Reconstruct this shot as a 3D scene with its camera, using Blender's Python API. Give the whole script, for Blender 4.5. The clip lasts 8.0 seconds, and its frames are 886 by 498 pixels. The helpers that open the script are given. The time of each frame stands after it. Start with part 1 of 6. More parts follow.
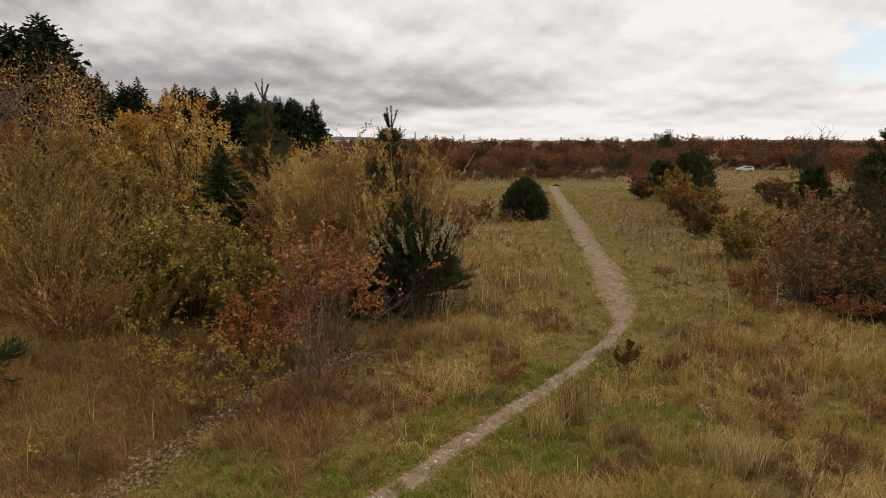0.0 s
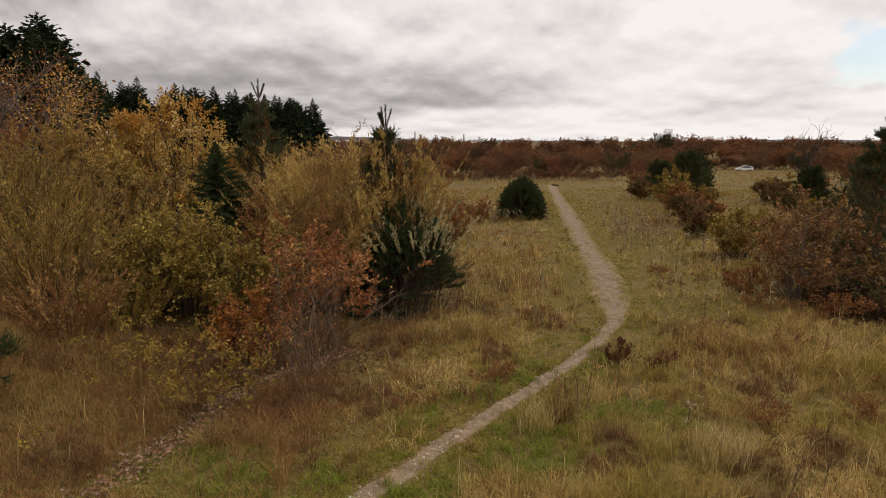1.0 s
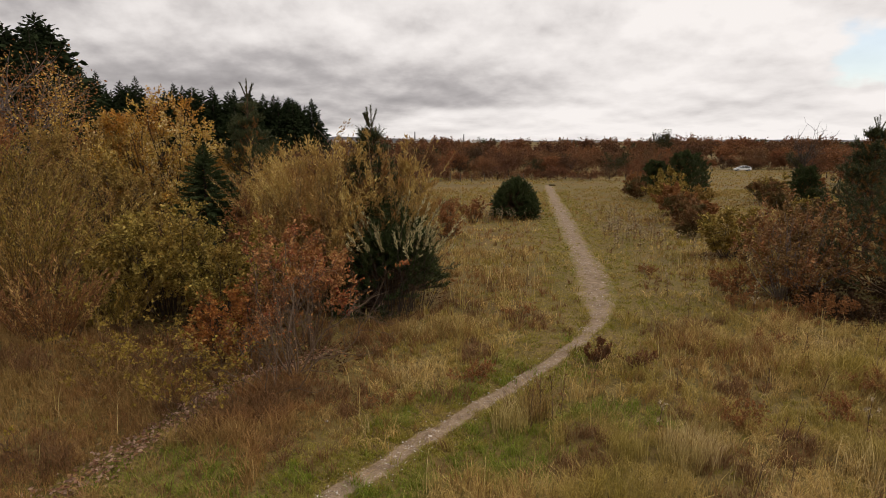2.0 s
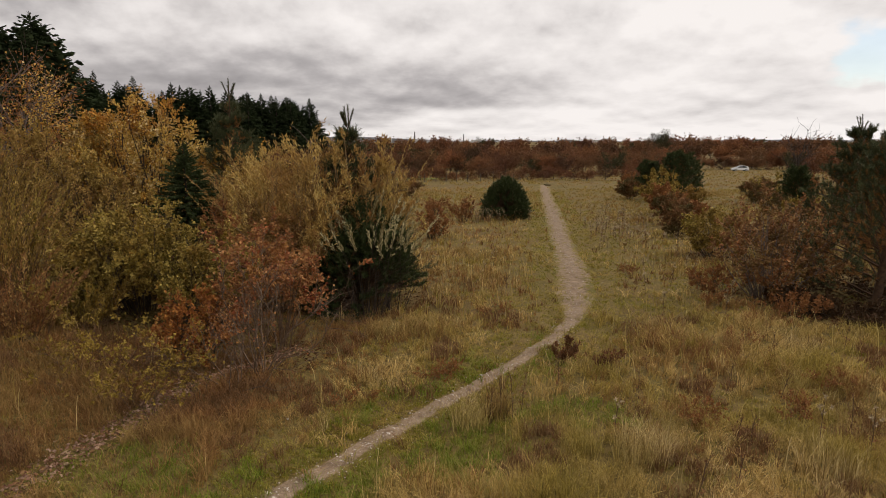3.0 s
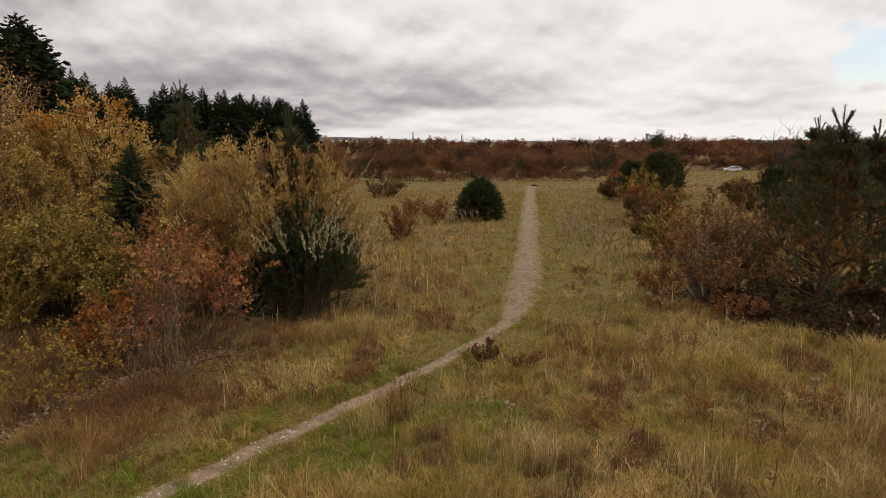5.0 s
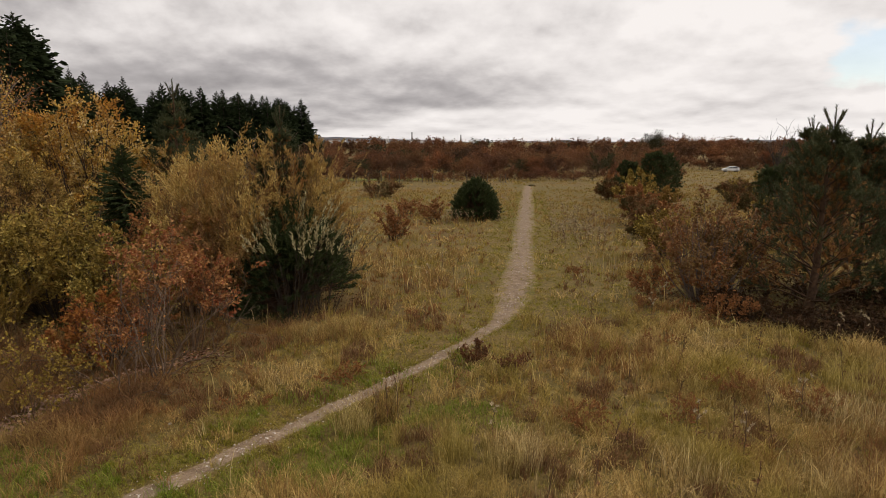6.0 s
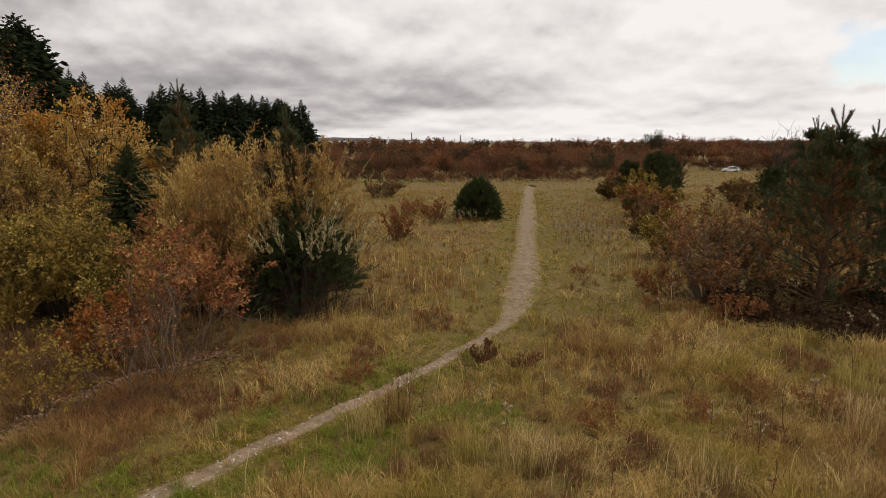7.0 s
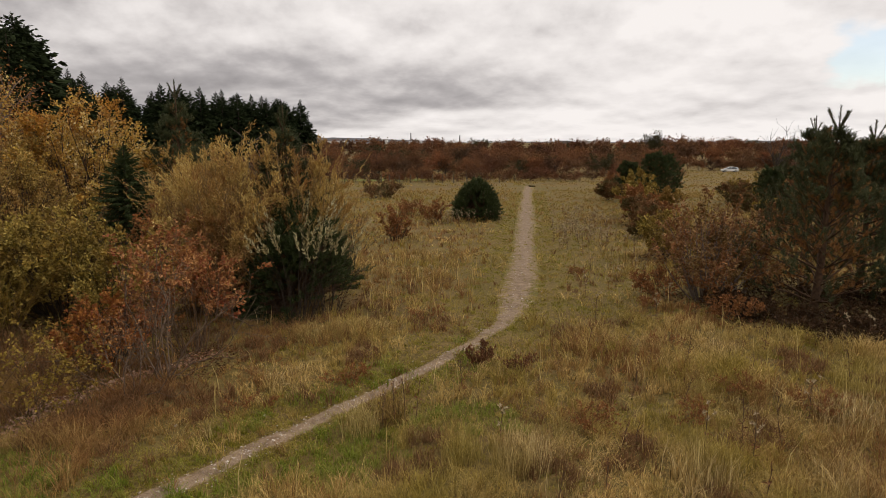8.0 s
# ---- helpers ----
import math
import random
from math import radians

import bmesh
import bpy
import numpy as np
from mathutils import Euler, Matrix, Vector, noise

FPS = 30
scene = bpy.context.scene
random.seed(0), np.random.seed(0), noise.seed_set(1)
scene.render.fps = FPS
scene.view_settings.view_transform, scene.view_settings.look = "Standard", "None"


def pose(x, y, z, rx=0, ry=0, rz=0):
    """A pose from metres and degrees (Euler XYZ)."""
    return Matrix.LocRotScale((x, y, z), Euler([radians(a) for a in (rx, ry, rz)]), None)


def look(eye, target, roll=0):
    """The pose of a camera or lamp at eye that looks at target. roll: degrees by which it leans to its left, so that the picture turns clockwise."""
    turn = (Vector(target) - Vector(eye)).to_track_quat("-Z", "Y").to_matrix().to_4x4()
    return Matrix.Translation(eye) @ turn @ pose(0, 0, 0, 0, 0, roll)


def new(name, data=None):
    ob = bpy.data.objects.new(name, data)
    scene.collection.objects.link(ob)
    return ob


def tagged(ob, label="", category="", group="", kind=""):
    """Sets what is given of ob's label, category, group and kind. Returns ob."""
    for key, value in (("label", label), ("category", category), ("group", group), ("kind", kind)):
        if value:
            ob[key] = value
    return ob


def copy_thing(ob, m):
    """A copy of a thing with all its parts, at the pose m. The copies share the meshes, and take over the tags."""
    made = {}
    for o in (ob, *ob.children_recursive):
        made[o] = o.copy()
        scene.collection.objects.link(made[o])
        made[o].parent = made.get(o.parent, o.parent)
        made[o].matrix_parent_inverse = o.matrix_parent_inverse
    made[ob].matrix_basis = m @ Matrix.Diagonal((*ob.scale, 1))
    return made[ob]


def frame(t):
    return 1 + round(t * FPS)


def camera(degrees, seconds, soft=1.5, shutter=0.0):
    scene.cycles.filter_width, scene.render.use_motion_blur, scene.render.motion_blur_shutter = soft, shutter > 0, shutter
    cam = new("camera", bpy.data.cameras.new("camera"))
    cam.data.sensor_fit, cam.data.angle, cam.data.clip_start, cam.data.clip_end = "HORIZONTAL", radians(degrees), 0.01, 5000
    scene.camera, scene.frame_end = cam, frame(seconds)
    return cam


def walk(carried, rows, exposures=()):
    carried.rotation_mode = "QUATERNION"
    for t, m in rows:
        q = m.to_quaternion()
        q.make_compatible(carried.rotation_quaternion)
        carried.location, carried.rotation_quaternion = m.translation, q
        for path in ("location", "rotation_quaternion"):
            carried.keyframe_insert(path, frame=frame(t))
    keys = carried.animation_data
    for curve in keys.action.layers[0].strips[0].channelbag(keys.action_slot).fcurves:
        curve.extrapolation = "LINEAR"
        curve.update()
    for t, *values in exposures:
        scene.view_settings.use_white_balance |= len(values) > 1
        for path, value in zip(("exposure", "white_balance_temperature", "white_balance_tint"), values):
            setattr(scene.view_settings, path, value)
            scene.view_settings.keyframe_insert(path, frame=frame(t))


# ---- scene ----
cam = camera(72.0, 8.0, soft=0.78)
ROWS = [  # seconds, x, y, z, pitch, yaw
    (0, 0.000, 0.000, 4.500, -10.050, 0.000),
    (0.5, 0.057, -0.026, 4.473, -10.037, 0.001),
    (1, 0.163, -0.063, 4.477, -10.064, -0.006),
    (1.5, 0.345, -0.061, 4.483, -10.058, -0.004),
    (1.7, 0.427, -0.066, 4.481, -10.058, -0.005),
    (2.8, 1.074, -0.126, 4.463, -10.056, -0.010),
    (3, 1.214, -0.132, 4.459, -10.056, -0.010),
    (3.5, 1.550, -0.176, 4.470, -10.083, -0.046),
    (4, 1.955, -0.168, 4.478, -10.052, -0.043),
    (4.5, 2.403, -0.140, 4.466, -10.035, -0.100),
    (5, 2.815, -0.083, 4.483, -10.022, -0.135),
    (5.2, 2.971, -0.072, 4.483, -10.020, -0.150),
    (5.7, 3.085, -0.048, 4.480, -10.015, -0.195),
    (6.3, 2.938, -0.022, 4.476, -10.010, -0.243),
    (6.5, 2.892, -0.018, 4.474, -10.008, -0.254),
    (7, 2.830, -0.020, 4.469, -9.979, -0.267),
    (7.5, 2.862, -0.026, 4.456, -9.968, -0.304),
    (8, 2.900, 0.009, 4.476, -9.962, -0.327),
]
walk(cam, [(t, pose(x, y, z, 90 + pitch, 0, yaw)) for t, x, y, z, pitch, yaw in ROWS], exposures=[(0.0, 0.0, 6730, 13.0), (8.0, 0.0, 6730, 13.0)])

# ---- world, sun and exposure ----
SUN_AZIMUTH, SUN_HEIGHT = 62.0, 33.0  # degrees clockwise from ahead, and above the horizon


def build_world():
    world = bpy.data.worlds.new("overcast_sky")
    scene.world = world
    world.use_nodes = True
    nt = world.node_tree
    nt.nodes.clear()

    def node(kind, **props):
        n = nt.nodes.new(kind)
        for key, value in props.items():
            setattr(n, key, value)
        return n

    def maths(op, a, b=None, c=None, clamp=False):
        n = node("ShaderNodeMath", operation=op, use_clamp=clamp)
        for slot, v in enumerate((a, b, c)):
            if v is None:
                continue
            if isinstance(v, (int, float)):
                n.inputs[slot].default_value = v
            else:
                nt.links.new(v, n.inputs[slot])
        return n.outputs[0]

    def band(v, a, b, c, d):
        up = node("ShaderNodeMapRange", interpolation_type="SMOOTHSTEP")
        down = node("ShaderNodeMapRange", interpolation_type="SMOOTHSTEP")
        for n, lo, hi in ((up, a, b), (down, d, c)):
            nt.links.new(v, n.inputs[0])
            n.inputs[1].default_value, n.inputs[2].default_value = lo, hi
        return maths("MULTIPLY", up.outputs[0], down.outputs[0])

    coord = node("ShaderNodeTexCoord")
    sep = node("ShaderNodeSeparateXYZ")
    nt.links.new(coord.outputs["Generated"], sep.inputs[0])
    x, y, z = sep.outputs
    # clouds laid out by bearing and height, flattening towards the horizon
    flat = node("ShaderNodeCombineXYZ")
    nt.links.new(maths("MULTIPLY", maths("ARCTAN2", x, y), 10.0), flat.inputs[0])
    nt.links.new(maths("MULTIPLY", maths("LOGARITHM", maths("ADD", maths("MAXIMUM", z, 0.0), 0.07), 2.71828), 2.1), flat.inputs[1])

    def clouds(scale, detail, rough, offset, stretch=(1, 1, 1), warp=0.0):
        m = node("ShaderNodeMapping")
        m.inputs["Location"].default_value = offset
        m.inputs["Scale"].default_value = stretch
        nt.links.new(flat.outputs[0], m.inputs[0])
        n = node("ShaderNodeTexNoise")
        n.inputs["Scale"].default_value = scale
        n.inputs["Detail"].default_value = detail
        n.inputs["Roughness"].default_value = rough
        n.inputs["Distortion"].default_value = warp
        nt.links.new(m.outputs[0], n.inputs["Vector"])
        return n.outputs["Fac"]

    broad = clouds(0.50, 3, 0.5, (3.1, 1.7, 0), (0.6, 1.35, 1))
    billow = clouds(0.85, 6, 0.52, (7.4, 2.2, 0), (0.62, 1.2, 1))
    above = clouds(0.85, 6, 0.52, (7.4, 2.2 + 0.2, 0), (0.62, 1.2, 1))
    shred = clouds(3.2, 5, 0.5, (1.2, 5.0, 0), (0.7, 1.1, 1))
    mixed = maths("ADD", maths("ADD", maths("MULTIPLY", broad, 0.48), maths("MULTIPLY", billow, 0.44)), maths("MULTIPLY", shred, 0.16))
    mixed = maths("ADD", maths("MULTIPLY", maths("SUBTRACT", mixed, 0.5), 0.66), 0.5)
    mixed = maths("ADD", mixed, maths("MULTIPLY", maths("SUBTRACT", billow, above), 0.62))
    # azimuth in x / y: the thin, bright cover lies ahead and to the right, the thick cover low on the left
    side = maths("DIVIDE", x, maths("MAXIMUM", y, 0.05))
    thin = node("ShaderNodeMapRange", interpolation_type="SMOOTHSTEP")
    nt.links.new(side, thin.inputs[0])
    thin.inputs[1].default_value, thin.inputs[2].default_value = -0.55, 0.55
    low = node("ShaderNodeMapRange", interpolation_type="SMOOTHSTEP")
    nt.links.new(z, low.inputs[0])
    low.inputs[1].default_value, low.inputs[2].default_value = 0.03, 0.15
    lift = maths("ADD", maths("MULTIPLY", thin.outputs[0], 0.13), maths("MULTIPLY", low.outputs[0], 0.07))
    grey_bank = band(z, 0.005, 0.035, 0.10, 0.16)
    left_bank = maths("MULTIPLY", grey_bank, band(side, -1.2, -0.5, 0.05, 0.30))
    horizon = band(z, -1.0, -0.9, 0.004, 0.05)
    gap = maths("MULTIPLY", band(z, 0.012, 0.028, 0.045, 0.062), band(side, -0.12, 0.0, 0.12, 0.34))
    value = maths("ADD", maths("ADD", mixed, lift), maths("ADD", maths("ADD", maths("MULTIPLY", gap, 0.16), maths("MULTIPLY", maths("MULTIPLY", horizon, thin.outputs[0]), 0.09)), maths("MULTIPLY", left_bank, -0.11)))
    ramp = node("ShaderNodeValToRGB")
    nt.links.new(value, ramp.inputs[0])
    els = ramp.color_ramp.elements
    els[0].position, els[0].color = 0.34, (0.33, 0.32, 0.325, 1)
    els[1].position, els[1].color = 0.76, (0.91, 0.895, 0.88, 1)
    for p, c in ((0.46, (0.46, 0.447, 0.45, 1)), (0.55, (0.62, 0.605, 0.60, 1)), (0.64, (0.77, 0.755, 0.745, 1))):
        e = els.new(p)
        e.color = c
    cover = node("ShaderNodeBackground")
    nt.links.new(ramp.outputs[0], cover.inputs[0])
    # an overcast sky grows brighter towards the zenith
    zenith = node("ShaderNodeMapRange")
    nt.links.new(z, zenith.inputs[0])
    for slot, v in ((1, 0.2), (2, 1.0), (3, 1.0), (4, 1.75)):
        zenith.inputs[slot].default_value = v
    # and towards the hidden sun
    towards = node("ShaderNodeVectorMath", operation="DOT_PRODUCT")
    nt.links.new(coord.outputs["Generated"], towards.inputs[0])
    sa, se = radians(SUN_AZIMUTH), radians(SUN_HEIGHT)
    towards.inputs[1].default_value = (math.sin(sa) * math.cos(se), math.cos(sa) * math.cos(se), math.sin(se))
    away = node("ShaderNodeMapRange", interpolation_type="SMOOTHSTEP")
    nt.links.new(towards.outputs["Value"], away.inputs[0])
    for slot, v in ((1, -0.95), (2, -0.1), (3, 0.28), (4, 1.0)):
        away.inputs[slot].default_value = v
    nt.links.new(maths("MULTIPLY", zenith.outputs[0], away.outputs[0]), cover.inputs[1])
    sky = node("ShaderNodeTexSky", sky_type="NISHITA", sun_disc=False)
    sky.sun_elevation, sky.sun_rotation = radians(SUN_HEIGHT), radians(SUN_AZIMUTH)
    blue = node("ShaderNodeBackground")
    nt.links.new(sky.outputs[0], blue.inputs[0])
    blue.inputs[1].default_value = 0.105
    sky.dust_density = 0.1
    # the hole in the cover, high on the right
    torn = maths("MULTIPLY", maths("SUBTRACT", mixed, 0.5), 0.30)
    rim = maths("MULTIPLY", maths("SUBTRACT", shred, 0.5), 0.05)
    open_sky = maths("MULTIPLY", maths("MULTIPLY", band(maths("ADD", z, rim), 0.068, 0.088, 0.135, 0.16), band(maths("SUBTRACT", side, torn), 0.60, 0.635, 1.1, 1.25)), 0.62)
    mix = node("ShaderNodeMixShader")
    nt.links.new(open_sky, mix.inputs[0])
    nt.links.new(cover.outputs[0], mix.inputs[1])
    nt.links.new(blue.outputs[0], mix.inputs[2])
    out = node("ShaderNodeOutputWorld")
    nt.links.new(mix.outputs[0], out.inputs[0])


build_world()
sun = new("sun", bpy.data.lights.new("sun", "SUN"))
sun.data.energy, sun.data.angle, sun.data.color = 1.3, radians(9), (1.0, 0.89, 0.76)
a, e = radians(SUN_AZIMUTH), radians(SUN_HEIGHT)
sun.matrix_world = look((0, 0, 60), (-math.sin(a) * math.cos(e) * 60, -math.cos(a) * math.cos(e) * 60, 60 - 60 * math.sin(e)))


# ---- materials ----
def shader(name):
    m = bpy.data.materials.new(name)
    m.use_nodes = True
    nt = m.node_tree
    b = nt.nodes["Principled BSDF"]
    return m, nt, b


def ramp_node(nt, stops):
    r = nt.nodes.new("ShaderNodeValToRGB")
    els = r.color_ramp.elements
    els[0].position, els[0].color = stops[0][0], (*stops[0][1], 1)
    els[1].position, els[1].color = stops[-1][0], (*stops[-1][1], 1)
    for p, c in stops[1:-1]:
        els.new(p).color = (*c, 1)
    return r


def noise_node(nt, scale, detail=4, rough=0.55, vector=None, distortion=0.0):
    n = nt.nodes.new("ShaderNodeTexNoise")
    n.inputs["Scale"].default_value, n.inputs["Detail"].default_value = scale, detail
    n.inputs["Roughness"].default_value, n.inputs["Distortion"].default_value = rough, distortion
    if vector is None:
        g = nt.nodes.new("ShaderNodeNewGeometry")
        vector = g.outputs["Position"]
    nt.links.new(vector, n.inputs["Vector"])
    return n


def mix_colour(nt, fac, a, b, mode="MIX"):
    n = nt.nodes.new("ShaderNodeMix")
    n.data_type, n.blend_type = "RGBA", mode
    for slot, v in ((0, fac), (6, a), (7, b)):
        if isinstance(v, (int, float)):
            n.inputs[slot].default_value = v
        elif isinstance(v, tuple):
            n.inputs[slot].default_value = (*v, 1)
        else:
            nt.links.new(v, n.inputs[slot])
    return n.outputs[2]


def leaf_material(name, colours, patch=None, patch_scale=0.6, rough=0.7, through_light=0.14, gloss=0.10, islands=False, per_tree=False):
    """Leaves or blades: each piece takes its own colour, whole patches lean to the patch colours."""
    m, nt, b = shader(name)
    if islands:
        own = nt.nodes.new("ShaderNodeNewGeometry").outputs["Random Per Island"]
    else:
        tone = nt.nodes.new("ShaderNodeAttribute")
        tone.attribute_name = "tint"
        own = tone.outputs["Fac"]
    stops = [(i / (len(colours) - 1), c) for i, c in enumerate(colours)]
    r = ramp_node(nt, stops)
    nt.links.new(own, r.inputs[0])
    col = r.outputs[0]
    if patch:
        n = noise_node(nt, patch_scale, 3, 0.6)
        s = ramp_node(nt, [(0.42, (0, 0, 0)), (0.62, (1, 1, 1))])
        nt.links.new(n.outputs["Fac"], s.inputs[0])
        p = ramp_node(nt, [(i / (len(patch) - 1), c) for i, c in enumerate(patch)])
        nt.links.new(own, p.inputs[0])
        col = mix_colour(nt, s.outputs[0], col, p.outputs[0])
    fine = noise_node(nt, 35, 2)
    f = ramp_node(nt, [(0.3, (0.72, 0.72, 0.72)), (0.7, (1.2, 1.2, 1.2))])
    nt.links.new(fine.outputs["Fac"], f.inputs[0])
    col = mix_colour(nt, 1.0, col, f.outputs[0], "MULTIPLY")
    if per_tree:
        tree = ramp_node(nt, [(0.0, (0.50, 0.55, 0.62)), (0.35, (0.85, 0.80, 0.80)), (0.7, (1.0, 1.05, 1.0)), (1.0, (1.30, 1.12, 1.0))])
        nt.links.new(nt.nodes.new("ShaderNodeObjectInfo").outputs["Random"], tree.inputs[0])
        col = mix_colour(nt, 1.0, col, tree.outputs[0], "MULTIPLY")
    nt.links.new(col, b.inputs["Base Color"])
    b.inputs["Roughness"].default_value = rough
    b.inputs["Specular IOR Level"].default_value = gloss
    if through_light:
        t = nt.nodes.new("ShaderNodeBsdfTranslucent")
        nt.links.new(col, t.inputs[0])
        mix = nt.nodes.new("ShaderNodeMixShader")
        mix.inputs[0].default_value = through_light
        nt.links.new(b.outputs[0], mix.inputs[1])
        nt.links.new(t.outputs[0], mix.inputs[2])
        nt.links.new(mix.outputs[0], nt.nodes["Material Output"].inputs[0])
    return m


def plain_material(name, c1, c2, scale=8.0, rough=0.8, bump=0.3, metal=0.0):
    m, nt, b = shader(name)
    n1, n2 = noise_node(nt, scale, 5), noise_node(nt, scale * 7, 3)
    r = ramp_node(nt, [(0.3, c1), (0.7, c2)])
    nt.links.new(n1.outputs["Fac"], r.inputs[0])
    f = ramp_node(nt, [(0.3, (0.8, 0.8, 0.8)), (0.7, (1.15, 1.15, 1.15))])
    nt.links.new(n2.outputs["Fac"], f.inputs[0])
    nt.links.new(mix_colour(nt, 1.0, r.outputs[0], f.outputs[0], "MULTIPLY"), b.inputs["Base Color"])
    b.inputs["Roughness"].default_value, b.inputs["Metallic"].default_value = rough, metal
    b.inputs["Specular IOR Level"].default_value = 0.5 if rough < 0.5 else 0.12
    if bump:
        bp = nt.nodes.new("ShaderNodeBump")
        bp.inputs["Strength"].default_value, bp.inputs["Distance"].default_value = bump, 0.02
        nt.links.new(n2.outputs["Fac"], bp.inputs["Height"])
        nt.links.new(bp.outputs[0], b.inputs["Normal"])
    return m


def ground_material():
    m, nt, b = shader("heath_ground")
    big, mid, small = noise_node(nt, 0.09, 4, 0.6), noise_node(nt, 0.8, 5, 0.65), noise_node(nt, 14, 5, 0.7)
    r1 = ramp_node(nt, [(0.35, (0.115, 0.088, 0.026)), (0.5, (0.155, 0.105, 0.036)), (0.65, (0.105, 0.058, 0.026))])
    nt.links.new(big.outputs["Fac"], r1.inputs[0])
    r2 = ramp_node(nt, [(0.35, (0.105, 0.085, 0.020)), (0.55, (0.16, 0.112, 0.038)), (0.7, (0.105, 0.058, 0.026))])
    nt.links.new(mid.outputs["Fac"], r2.inputs[0])
    col = mix_colour(nt, 0.55, r1.outputs[0], r2.outputs[0])
    f = ramp_node(nt, [(0.32, (0.36, 0.36, 0.36)), (0.68, (1.35, 1.35, 1.35))])
    nt.links.new(small.outputs["Fac"], f.inputs[0])
    nt.links.new(mix_colour(nt, 1.0, col, f.outputs[0], "MULTIPLY"), b.inputs["Base Color"])
    b.inputs["Roughness"].default_value = 0.95
    b.inputs["Specular IOR Level"].default_value = 0.1
    bp = nt.nodes.new("ShaderNodeBump")
    bp.inputs["Strength"].default_value, bp.inputs["Distance"].default_value = 0.6, 0.05
    nt.links.new(small.outputs["Fac"], bp.inputs["Height"])
    nt.links.new(bp.outputs[0], b.inputs["Normal"])
    return m


